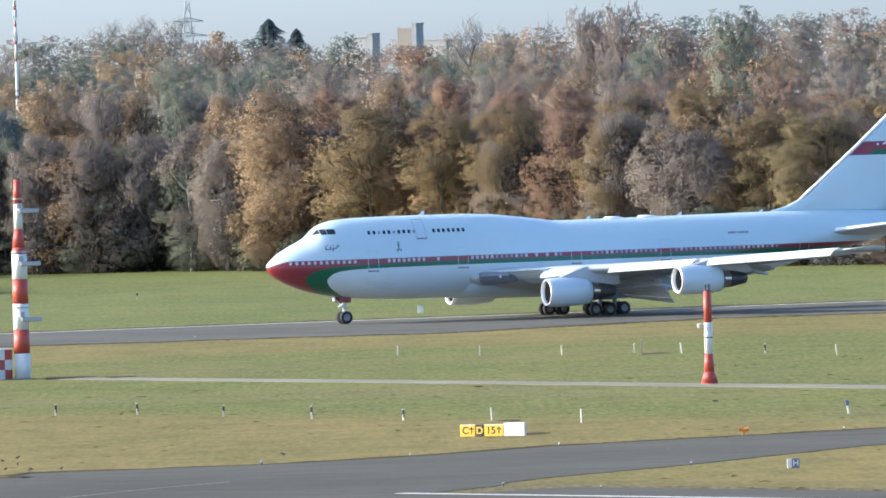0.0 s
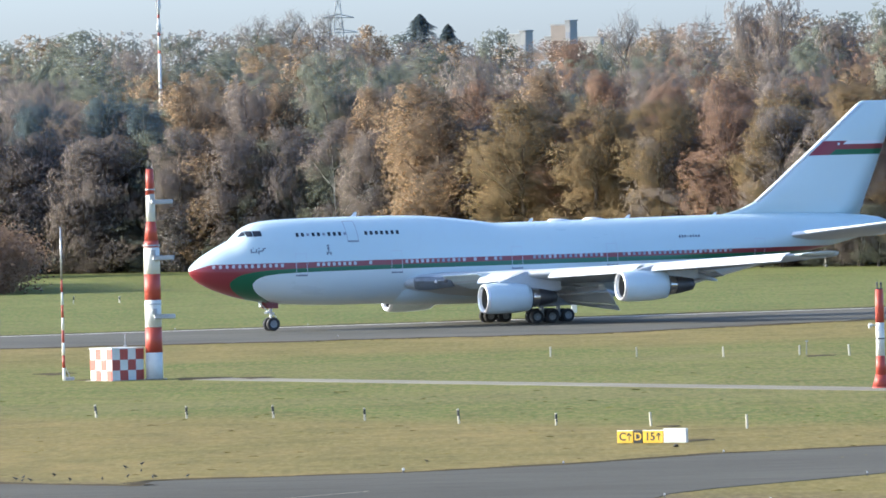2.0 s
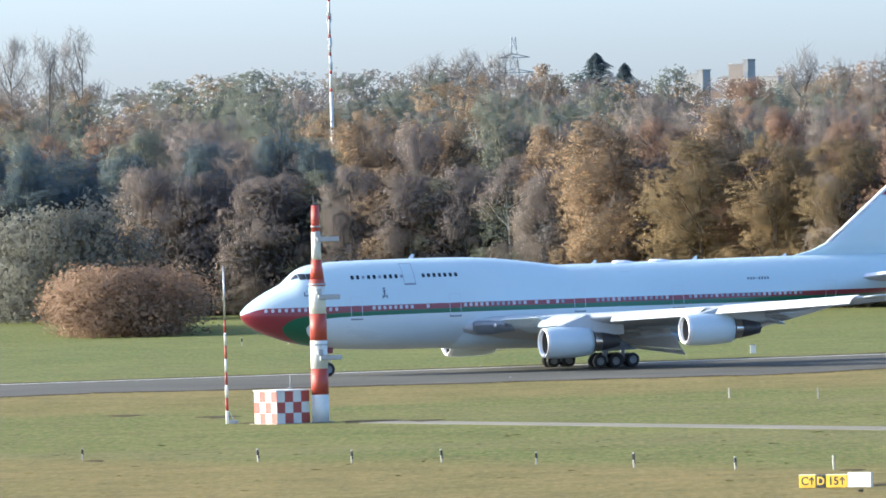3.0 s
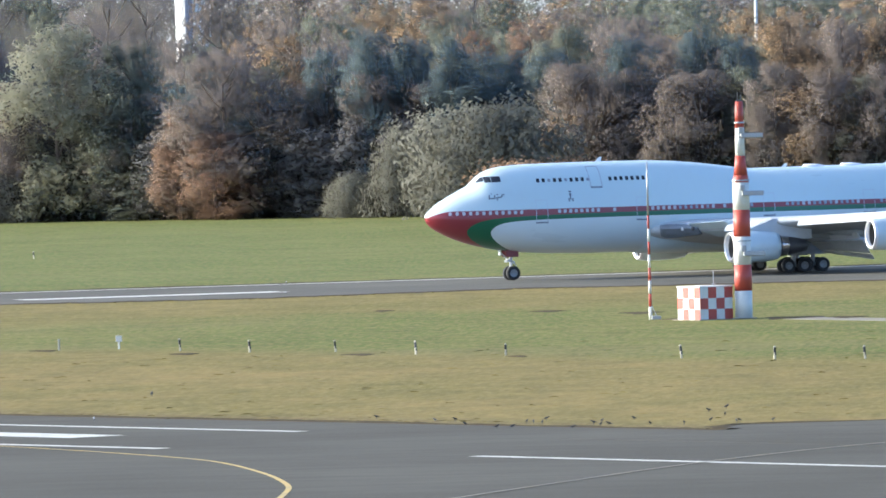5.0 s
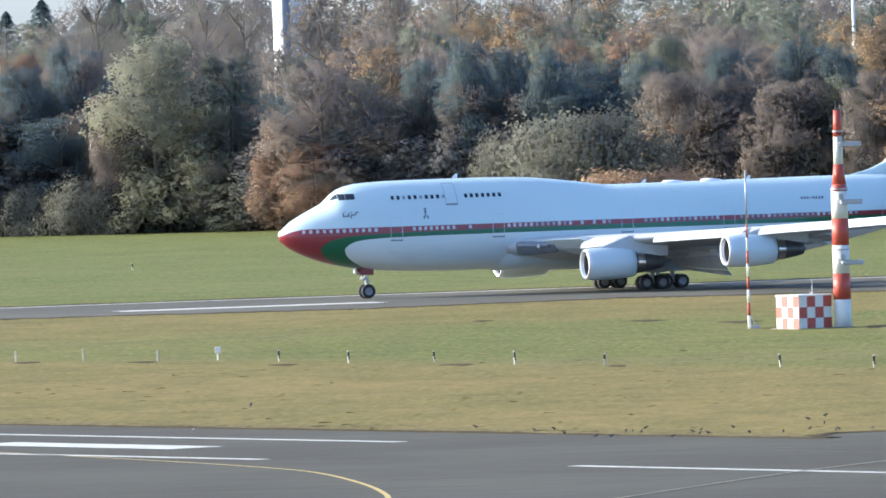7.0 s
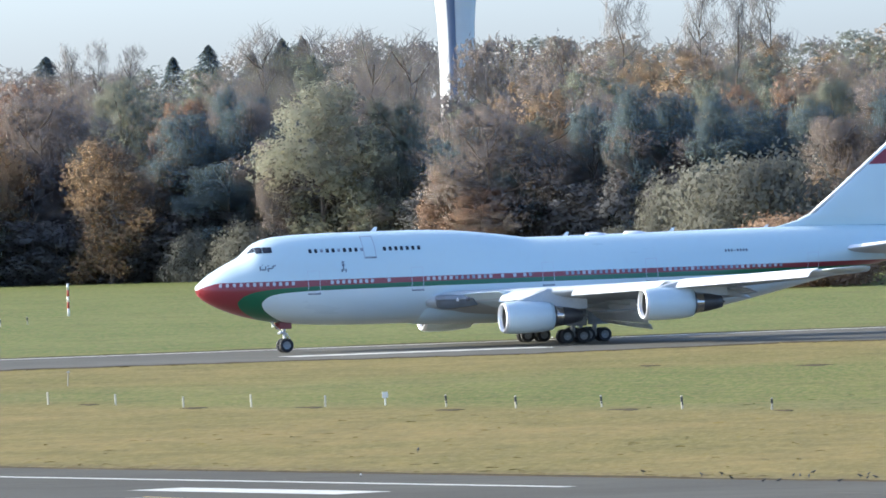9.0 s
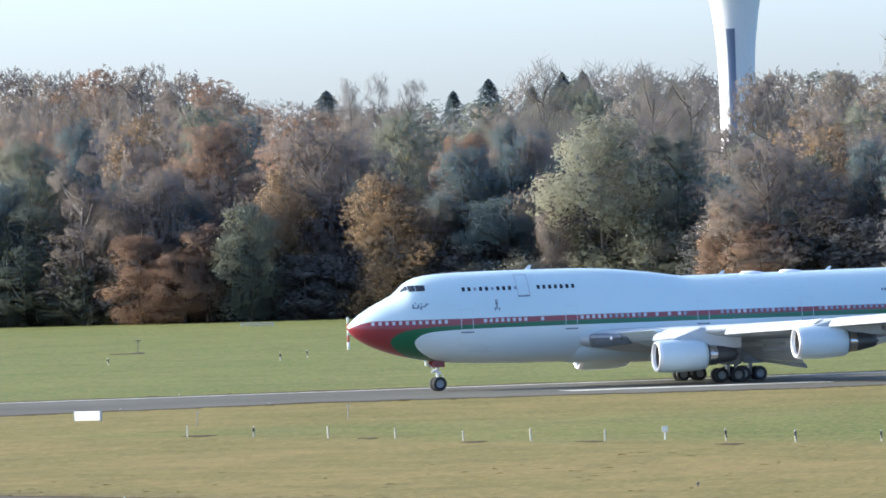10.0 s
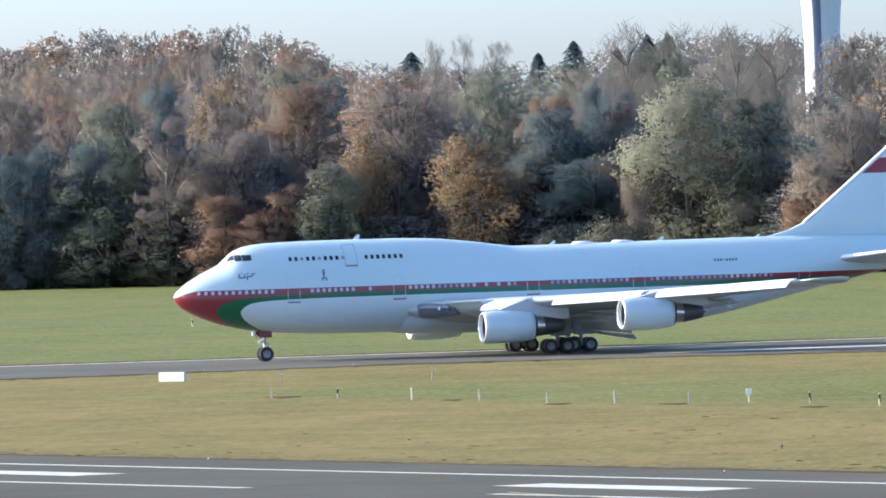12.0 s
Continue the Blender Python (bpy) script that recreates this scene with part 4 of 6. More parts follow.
def make_gear(parent):
    bm = bmesh.new()
    rod(bm, (-7.78, 0, 0.62), (-7.70, 0, 2.7), 0.13, 0.16, 12)
    rod(bm, (-7.78, -0.55, 0.62), (-7.78, 0.55, 0.62), 0.07)
    rod(bm, (-7.75, 0, 1.5), (-6.5, 0, 2.75), 0.06)
    rod(bm, (-7.9, 0, 0.9), (-8.25, 0, 1.25), 0.04)
    rod(bm, (-8.25, 0, 1.25), (-7.85, 0, 1.6), 0.04)
    box(bm, (-7.62, -0.28, 1.62), (-7.42, 0.28, 1.84))
    box(bm, (-7.98, -0.34, 1.50), (-7.80, 0.34, 1.66), 0.02)
    rod(bm, (-7.74, -0.30, 1.12), (-7.74, 0.30, 1.12), 0.06)
    for y in (-0.22, 0.22):
        rod(bm, (-7.78, y, 0.62), (-7.74, y * 0.6, 1.5), 0.05)
        rod(bm, (-7.50, y, 1.74), (-7.25, y, 1.62), 0.11, 0.09, 10)
    part("nose_gear_leg", bm, NOSE_GEAR, parent, "grey nose gear leg with drag brace")
    for y in (-0.62, 0.62):
        bm = bmesh.new()
        box(bm, (-8.25, y - 0.03, 2.02), (-7.15, y + 0.03, 2.75), 0.02)
        part("nose_gear_door", bm, RED_DOOR, parent, "red nose gear door")
    bm = bmesh.new()
    box(bm, (-6.80, -0.22, 2.18), (-6.70, 0.22, 2.7), 0.02)
    part("nose_gear_flap", bm, JET_WHITE, parent)
    # wheels: one mesh for all
    bm = bmesh.new()
    tube(bm, [((0, y, 0), (0, 1, 0), r) for y, r in ((-0.20, 0.34), (-0.235, 0.45), (-0.21, 0.56), (-0.13, 0.612), (0.0, 0.62), (0.13, 0.612), (0.21, 0.56), (0.235, 0.45), (0.20, 0.34))], 28, False)
    tyre = mesh_of(bm, "wheel", RUBBER)
    tyre.polygons.foreach_set("use_smooth", [True] * len(tyre.polygons))
    bm = bmesh.new()
    tube(bm, [((0, y, 0), (0, 1, 0), r) for y, r in ((-0.15, 0.08), (-0.17, 0.2), (-0.20, 0.33), (-0.18, 0.35), (0.18, 0.35), (0.20, 0.33), (0.17, 0.2), (0.15, 0.08))], 24)
    hub = mesh_of(bm, "hub", HUB)

    def wheel(x, y):
        w = shared("wheel", tyre, parent, Matrix.Translation((x, y, 0.62)))
        shared("hub", hub, w, Matrix.Identity(4))
        WHEELS.append((w, x, y))

    for y in (-0.46, 0.46):
        wheel(-7.78, y)
    for u, v, lean in ((31.82, 5.5, 1), (31.82, -5.5, -1), (34.9, 1.92, 0), (34.9, -1.92, 0)):
        bm = bmesh.new()
        rod(bm, (-u, v, 0.6), (-u - 0.1, v - 0.5 * lean, 3.3), 0.2, 0.26, 12)
        rod(bm, (-u - 0.75, v, 0.62), (-u + 0.75, v, 0.62), 0.13)
        for d in (-0.735, 0.735):
            rod(bm, (-u + d, v - 0.75, 0.62), (-u + d, v + 0.75, 0.62), 0.08)
        rod(bm, (-u, v, 1.6), (-u + 1.4, v - 0.6 * lean, 3.0), 0.09)
        rod(bm, (-u, v, 1.5), (-u, v - 1.7 * (lean or (1 if v > 0 else -1)), 2.9), 0.08)
        part("main_gear_leg", bm, GEAR, parent, "grey main gear leg with bogie beam")
        bm = bmesh.new()
        y = v + (0.95 * lean if lean else (0.9 if v > 0 else -0.9))
        box(bm, (-u - 0.95, y - 0.03, 1.5), (-u + 0.85, y + 0.03, 3.1), 0.02)
        part("main_gear_door", bm, BAY_GREY, parent, "grey main gear door")
        for d in (-0.735, 0.735):
            for e in (-0.56, 0.56):
                wheel(-u + d, v + e)


RED_DOOR = worn("gear_door_red", (0.21, 0.032, 0.034), 0.4, 0.0, 2.0, 0.2)


def make_airliner():
    jet = thing("airliner", "large four-engined white jet airliner with red and green band, rolling", "airplane")
    hull = hull_mesh(jet)
    hull_details(hull)
    for side in (1, -1):
        make_wing(jet, side)
        make_engine(jet, 23.55, side * 11.68, 2.48)
        make_engine(jet, 33.0, side * 20.8, 3.37)
    make_tail(jet)
    make_gear(jet)
    return jet


airliner = make_airliner()


# ---- the woods ----
def leaf_quads(rng, lobes, count, size, long=1.0, gap=0.42, seed=0.0, thin=False):
    """Small leaf clumps spread through a crown of lobes: corner points of three-cornered clumps."""
    lobes = np.array(lobes)
    weight = (lobes[:, 3] * lobes[:, 4] * lobes[:, 5]) ** 0.7
    many = count * (2 if gap > 0.6 else 6)
    pick = rng.choice(len(lobes), many, p=weight / weight.sum())
    way = rng.normal(size=(many, 3))
    way /= np.linalg.norm(way, axis=1)[:, None]
    far = rng.random(many) ** (0.3 if gap > 0.6 else 0.35) * (0.7 + 0.75 * rng.random(many))
    c = lobes[pick, :3] + way * lobes[pick, 3:] * far[:, None]
    if gap < 0.6:
        # leaves grow on the outside of the crown, not within its lobes
        inside = np.full(many, 9.0)
        for l in lobes:
            inside = np.minimum(inside, np.linalg.norm((c - l[:3]) / l[3:], axis=1))
        c, way = c[inside > 0.45], way[inside > 0.45]
        c, way = c[:count * 2], way[:count * 2]
    keep = np.array([noise.noise(Vector((p[0] * 0.8 + seed, p[1] * 0.8, p[2] * 0.8))) for p in c]) * 0.5 + 0.5 > gap * rng.random(len(c)) ** 0.35
    c, way = c[keep][:count], way[keep][:count]
    keep = c[:, 2] > 0.15
    c, way = c[keep], way[keep]
    n = len(c)
    normal = way * 1.2 + rng.normal(size=(n, 3)) * 0.6
    normal /= np.linalg.norm(normal, axis=1)[:, None]
    side = np.cross(normal, rng.normal(size=(n, 3)))
    if thin:
        side[:, 2] = np.abs(side[:, 2]) + 0.5
    side /= np.linalg.norm(side, axis=1)[:, None]
    up = np.cross(normal, side)
    s = size * (0.6 + 0.8 * rng.random(n))[:, None]
    jit = 0.65 + 0.7 * rng.random((3, n, 1))
    a, b = side * s * long, up * s / long
    return np.stack([c - a * jit[0] - b * 0.4, c + a * jit[1] - b * 0.5, c + b * jit[2]], 1)


def leaning(q, height):
    """Mean facing of each clump: its own, outwards from the trunk, and up."""
    own = np.cross(q[:, 1] - q[:, 0], q[:, 2] - q[:, 0])
    own /= np.linalg.norm(own, axis=1)[:, None] + 1e-9
    out = q.mean(axis=1) - np.array((0, 0, height * 0.45))
    out[:, 2] *= 0.6
    out /= np.linalg.norm(out, axis=1)[:, None] + 1e-9
    n = own * 0.55 + out * 0.9 + np.array((0, 0, 0.12))
    return n / (np.linalg.norm(n, axis=1)[:, None] + 1e-9)


def quads_mesh(name, q, material, normals=None):
    n, k = q.shape[:2]
    if normals is not None:
        own = np.cross(q[:, 1] - q[:, 0], q[:, 2] - q[:, 0])
        q = np.where(((own * normals).sum(axis=1) < 0)[:, None, None], q[:, ::-1], q)
    me = bpy.data.meshes.new(name)
    me.vertices.add(n * k)
    me.vertices.foreach_set("co", q.reshape(-1).astype(np.float32))
    me.loops.add(n * k)
    me.loops.foreach_set("vertex_index", np.arange(n * k, dtype=np.int32))
    me.polygons.add(n)
    me.polygons.foreach_set("loop_start", np.arange(0, n * k, k, dtype=np.int32))
    me.materials.append(material)
    me.update(calc_edges=True)
    me.validate()
    if normals is not None:
        me.normals_split_custom_set(np.repeat(normals, k, axis=0).tolist())
    return me


def crown_lobes(rng, height, radius, low, count, shape="round"):
    """Lobes of an uneven crown between the heights low and height."""
    out = []
    for i in range(count):
        f = (i + rng.random()) / count
        z = low + (height - low) * f
        if shape == "round":
            r = radius * math.sqrt(max(0.05, 1 - (2 * f - 0.85) ** 2 / 1.6))
        elif shape == "lens":
            r = radius * 1.15 * math.sqrt(max(0.1, 1 - ((f - 0.5) / 0.62) ** 2))
        elif shape == "dome":
            r = radius * math.sqrt(max(0.05, 1 - f * f)) * 1.3
        elif shape == "column":
            r = radius * (0.95 - 0.45 * max(0, f - 0.6) / 0.4)
        else:
            r = radius * (1.05 - f) ** 0.8
        a = rng.random() * 6.283
        d = r * (0.25 + 0.62 * rng.random())
        s = radius * (0.17 + 0.25 * rng.random()) * (0.75 if f > 0.85 else 1)
        out.append((d * math.cos(a), d * math.sin(a), min(z, height - s * 0.7), s, s, s * (0.75 + 0.4 * rng.random())))
    return out


def trunk_mesh(rng, height, lobes, material, girth=0.28, limbs=9):
    bm = bmesh.new()
    rings, x, y = [], 0.0, 0.0
    for i in range(7):
        f = i / 6
        rings.append(((x, y, height * 0.86 * f - 0.3), (0, 0, 1), girth * (1 - 0.85 * f) + (0.12 if i == 0 else 0)))
        x, y = x + (rng.random() - 0.5) * 0.5, y + (rng.random() - 0.5) * 0.5
    tube(bm, rings, 7)
    for i in range(min(limbs, len(lobes))):
        l = lobes[int(rng.random() * len(lobes))]
        z0 = max(0.8, l[2] - 2.0 - rng.random() * 2)
        k = min(5, int(z0 / (height * 0.86) * 6))
        bx, by = rings[k][0][0], rings[k][0][1]
        mid = ((bx + l[0]) / 2, (by + l[1]) / 2, (z0 + l[2]) / 2 - 0.3)
        axis = Vector((l[0] - bx, l[1] - by, l[2] - z0))
        if axis.length > 0.5:
            tube(bm, [((bx, by, z0), axis, girth * 0.42), (mid, axis, girth * 0.28), (l[:3], axis, girth * 0.1)], 5)
    return mesh_of(bm, "trunk", material)


# kind: leaf material, bark, shape of the crown, lobes, clumps, clump size, length, gaps, lowest leaf
BUSHES = ("bush", "hedge")
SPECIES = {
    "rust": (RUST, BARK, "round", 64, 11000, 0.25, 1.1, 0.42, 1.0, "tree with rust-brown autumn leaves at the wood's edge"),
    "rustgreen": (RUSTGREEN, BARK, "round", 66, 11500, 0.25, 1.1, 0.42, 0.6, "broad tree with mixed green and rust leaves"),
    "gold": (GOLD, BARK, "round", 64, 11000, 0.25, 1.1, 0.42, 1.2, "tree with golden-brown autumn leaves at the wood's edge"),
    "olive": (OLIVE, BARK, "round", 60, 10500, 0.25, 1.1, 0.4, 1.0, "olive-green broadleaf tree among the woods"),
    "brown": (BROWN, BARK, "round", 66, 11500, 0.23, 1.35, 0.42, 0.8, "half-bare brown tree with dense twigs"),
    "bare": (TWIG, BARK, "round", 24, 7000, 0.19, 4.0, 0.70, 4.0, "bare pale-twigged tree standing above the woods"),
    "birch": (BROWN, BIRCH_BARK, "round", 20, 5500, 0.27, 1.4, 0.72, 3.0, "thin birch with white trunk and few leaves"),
    # sunlit and shaded halves of one willow, put into two leaf colours
    "willow": (WILLOW, BARK, "column", 70, 14500, 0.21, 1.3, 0.42, 0.5, "tall pale grey-green willow coloured like its sunlit side"),
    "willowdark": (OLIVE, BARK, "column", 66, 11500, 0.25, 1.2, 0.38, 0.5, "tall dull green willow leaved as if in shade"),
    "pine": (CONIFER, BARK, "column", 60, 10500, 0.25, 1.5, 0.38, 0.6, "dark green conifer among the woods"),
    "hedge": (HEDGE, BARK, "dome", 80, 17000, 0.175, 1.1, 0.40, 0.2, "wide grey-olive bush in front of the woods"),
    "thicket": (SHADE_TWIGS, BARK, "column", 70, 11500, 0.25, 1.2, 0.36, 0.2, "leafless thicket added for the hazy shade along the foot of the woods"),
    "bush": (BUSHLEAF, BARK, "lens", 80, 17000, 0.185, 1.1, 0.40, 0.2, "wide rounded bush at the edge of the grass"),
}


def conifer_mesh(rng, height, radius, count):
    """Drooping tiers of needles round a spire."""
    rows = []
    for i in range(count):
        f = rng.random() ** 1.1
        z = 0.6 + (height - 0.6) * (1 - f)
        tier = 0.93 + 0.07 * math.cos(z * 5.3)
        a = rng.random() * 6.283
        ragged = 0.82 + 0.75 * noise.noise(Vector((math.cos(a) * 1.3, math.sin(a) * 1.3, z * 0.55)))
        r = radius * (0.05 + min(1.0, 2.4 * f) ** 0.8) * tier * ragged * (0.35 + 0.65 * rng.random() ** 0.5)
        rows.append((r * math.cos(a), r * math.sin(a), z - 0.25 * r, math.cos(a), math.sin(a)))
    c = np.array(rows)
    n = len(c)
    out = np.stack([c[:, 3], c[:, 4], np.full(n, -0.45)], 1)
    side = np.stack([-c[:, 4], c[:, 3], rng.normal(size=n) * 0.4], 1)
    s = (0.22 + 0.30 * rng.random(n))[:, None]
    p = c[:, :3]
    return np.stack([p - out * s * 0.8 - side * s * 0.7, p - out * s * 0.8 + side * s * 0.7, p + out * s * 1.5], 1)


TREES, LIGHT = {}, {}


def prototypes():
    """A few trees of each kind, 20 m high and 5.5 m in radius, kept below as patterns to copy."""
    for kind, (leaf, bark, shape, lobes_n, clumps, size, long, gap, low, label) in SPECIES.items():
        for v in range(2 if kind in ("willow", "willowdark", "bush", "hedge", "birch", "rustgreen") else 3):
            rng = np.random.default_rng(len(TREES) * 7 + v * 31 + 5)
            tall, wide = (8.0, 7.0) if kind in BUSHES else (20.0, 5.5)
            lobes = crown_lobes(rng, tall, wide, low, lobes_n, shape)
            q = leaf_quads(rng, lobes, clumps, size, long, gap, v * 9.1 + len(TREES), kind in ("bare", "brown"))
            lean = leaning(q, tall)
            crown = quads_mesh("crown", q, leaf, lean)
            trunk = trunk_mesh(rng, tall, lobes, bark, 0.26 if kind != "birch" else 0.13, 14 if kind in ("bare", "birch", "willow") else 8)
            TREES.setdefault(kind, []).append((crown, trunk, q, leaf, label))
            mid = q.mean(axis=1, keepdims=True)
            LIGHT[crown.name] = quads_mesh("crown", (mid + (q - mid) * 1.45)[::3], leaf, lean[::3]) if kind not in BUSHES else quads_mesh("crown", (mid + (q - mid) * 1.7)[::6], leaf, lean[::6])
    for kind, r, n, label in (("spruce", 5.5, 4500, "pointed dark spruce on the skyline"),):
        for v in range(2):
            rng = np.random.default_rng(900 + v + len(kind))
            q = conifer_mesh(rng, 20.0, r, n)
            bm = bmesh.new()
            rod(bm, (0, 0, -0.3), (0, 0, 19), 0.28, 0.03, 7)
            crown = quads_mesh("crown", q, CONIFER)
            mid = q.mean(axis=1, keepdims=True)
            LIGHT[crown.name] = quads_mesh("crown", (mid + (q - mid) * 1.45)[::3], CONIFER)
            TREES.setdefault(kind, []).append((crown, mesh_of(bm, "trunk", BARK), q, CONIFER, label))


def plant(kind, x, y, height, radius, rng, deep=False):
    crown, trunk, q, leaf, label = TREES[kind][int(rng.random() * len(TREES[kind]))]
    s = radius / (7.0 if kind in BUSHES else 5.5)
    lift = height / (8.0 if kind in BUSHES else 20.0)
    tree = thing("bush" if kind in BUSHES else "conifer" if kind in ("pine", "spruce") else "tree", label, "bush" if kind in BUSHES else "tree", "trees at the edge of the woods" if kind not in BUSHES else "bushes by the grass")
    tree.matrix_world = Matrix.Translation((x, y, land(x, y) - 0.05)) @ Matrix.Rotation(rng.random() * 6.283, 4, "Z") @ Matrix.Diagonal((s, s, lift, 1.0))
    shared("trunk", trunk, tree, Matrix.Identity(4))
    shared("crown", LIGHT[crown.name] if deep else crown, tree, Matrix.Identity(4))


SKYLINE = ((-12.0, 0.58), (-9.80, 0.607), (-9.39, 0.689), (-8.87, 0.675), (-8.40, 0.683), (-8.00, 0.620), (-7.69, 0.518), (-7.39, 0.470), (-7.01, 0.500), (-6.52, 0.455), (-6.30, 0.573), (-5.83, 0.600), (-5.62, 0.600), (-5.22, 0.589), (-3.23, 0.557), (-2.76, 0.592), (-2.30, 0.643), (-1.99, 0.635), (-1.68, 0.550), (-1.31, 0.640), (-0.88, 0.562), (-0.32, 0.480), (-0.13, 0.497), (0.42, 0.462), (0.55, 0.573), (0.95, 0.554), (1.20, 0.619), (1.30, 0.636), (1.42, 0.645), (1.96, 0.553), (2.16, 0.647), (5.0, 0.6))


def skyline(x, y):
    """Height that the tree tops reach at this place behind the wood's edge."""
    return EYE_Z + math.hypot(x, y) * math.tan(radians(table(SKYLINE, math.degrees(math.atan2(x, y)), 1)))


STANDING = {}
STANDING["brown"] = [(-71, 1336, 19.3, 5.1), (-65, 1335, 18.1, 4.7), (-58, 1330, 17.2, 4.3), (-45, 1323, 18.3, 4.3), (-38, 1319, 17.4, 4.6), (-31, 1318, 18.3, 4.6), (-20, 1302, 17.7, 3.9), (-67, 1358, 22.9, 4.4), (-37, 1344, 23.9, 4.4), (30, 1235, 19.2, 4.3), (32, 1262, 22, 4.4), (32, 1508, 30.2, 4.5), (37, 1491, 31, 4.4), (31, 1289, 23.3, 4.5), (44, 1461, 28, 5.1), (36, 1262, 21.6, 4), (-148, 1371, 14.8, 2.6), (-118, 1357, 21, 8.5), (-72, 1340, 18.6, 5.1), (-241, 1425, 26.5, 6.6), (-203, 1389, 20.5, 6.8), (-182, 1399, 25.2, 9.2), (-184, 1394, 16.9, 6.1), (-152, 1390, 23.6, 3.4)]
STANDING["brown"] = STANDING["brown"] + [(-326, 1925, 24.6, 6.9), (-315, 1963, 26.1, 6.4), (-303, 1941, 25.8, 6.4), (-289, 1958, 26, 5.9), (-278, 1937, 24.8, 6.3), (-265, 1894, 22.8, 5.7), (-142, 1628, 29.6, 6.2), (-137, 1715, 27.1, 5.1)]
STANDING["birch"] = [(-25, 1310, 18.9, 4.2), (35, 1228, 18.7, 4.3), (45, 1239, 19.8, 3.9), (-214, 1389, 22.7, 5.7)]
STANDING["olive"] = [(-74, 1363, 23.8, 4.8), (-26, 1336, 24, 4), (-6, 1779, 21, 3.8), (42, 1464, 27.7, 4.4), (-223, 1402, 24.8, 5.4), (-190, 1380, 15.6, 4.1), (-174, 1424, 26.6, 5.8), (-206, 1455, 29.3, 5.2)]
STANDING["pine"] = [(-56, 1338, 22.8, 2.9), (-53, 1339, 22.1, 2.5), (-50, 1334, 21.7, 2.7), (-105, 1358, 21.7, 3.1), (-98, 1352, 23.9, 4.4), (-93, 1354, 22.6, 3.3), (-88, 1346, 22.2, 3.5), (-81, 1348, 20.4, 4), (-161, 1390, 22.5, 4.9), (-154, 1389, 23.4, 3), (-64, 1338, 22, 4.3), (-236, 1392, 18.3, 3.6), (-231, 1393, 19.1, 3.8), (-225, 1394, 19.5, 3.4), (-217, 1409, 27.1, 3.9), (-158, 1407, 25.5, 2.7), (-154, 1403, 24.6, 2.7), (-199, 1450, 28.3, 4), (-160, 1390, 18.5, 6.4)]
STANDING["gold"] = [(-45, 1349, 24.5, 4.4), (-32, 1343, 23.4, 4), (-20, 1324, 23.1, 3.9), (-12, 1290, 22.9, 6.6), (2, 1303, 24.2, 4.6), (-29, 1911, 20, 4.1), (-113, 1392, 24, 4.9), (-215, 1447, 28.2, 5.9), (-186, 1388, 20, 4.2), (-171, 1380, 18.7, 5.6)]
STANDING["rustgreen"] = [(-1, 1273, 21, 6.5), (8, 1263, 19.8, 5.8), (16, 1253, 20.2, 5.8)]
STANDING["rust"] = [(24, 1245, 19.3, 5), (-6, 1310, 23.4, 4.6), (10, 1289, 23.8, 4.5), (18, 1278, 22.7, 4.5), (24, 1273, 23, 4.1), (8, 1611, 23.2, 4.4), (-124, 1358, 14, 3.5), (-119, 1352, 11.2, 5.1), (-89, 1410, 24.1, 3.4), (-81, 1406, 24.6, 4.2), (-163, 1400, 23.1, 3.8), (-205, 1382, 11.8, 4.5), (-199, 1380, 9.8, 4.1), (-196, 1382, 13.1, 4.1), (-198, 1410, 26.3, 7.3), (-163, 1402, 23.8, 4.8), (-189, 1432, 27, 5.9), (-320, 1944, 26.1, 6.4), (-297, 1960, 26, 5.9)]
STANDING["spruce"] = [(-23, 2203, 19.6, 3.3), (-17, 2195, 17.3, 2.4), (-259, 2274, 18.1, 2.6), (-267, 2275, 15.8, 2.1), (-285, 2198, 16.2, 2.8), (-212, 1986, 21.2, 2.3), (-208, 1985, 21.3, 2.2), (-218, 1987, 18.8, 2.2)]
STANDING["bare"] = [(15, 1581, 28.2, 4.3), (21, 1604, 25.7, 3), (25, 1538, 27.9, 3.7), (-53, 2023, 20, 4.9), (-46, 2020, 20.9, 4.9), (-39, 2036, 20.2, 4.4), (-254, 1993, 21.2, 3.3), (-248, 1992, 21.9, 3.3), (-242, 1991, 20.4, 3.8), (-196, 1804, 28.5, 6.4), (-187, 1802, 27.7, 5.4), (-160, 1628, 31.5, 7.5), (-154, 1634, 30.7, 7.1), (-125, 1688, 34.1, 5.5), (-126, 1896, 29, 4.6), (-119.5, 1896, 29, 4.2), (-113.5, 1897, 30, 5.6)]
# the shaded half of the pale willow is planted as a second, duller tree
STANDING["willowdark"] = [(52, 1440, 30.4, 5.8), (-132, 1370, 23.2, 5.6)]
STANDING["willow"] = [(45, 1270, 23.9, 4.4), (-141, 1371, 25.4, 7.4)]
STANDING["hedge"] = [(-80, 1308, 13.8, 11.7), (-93, 1334, 10.8, 4.7), (-100, 1339, 5.4, 4.4), (-151, 1371, 7, 5.6), (-159, 1376, 6.4, 4.9)]


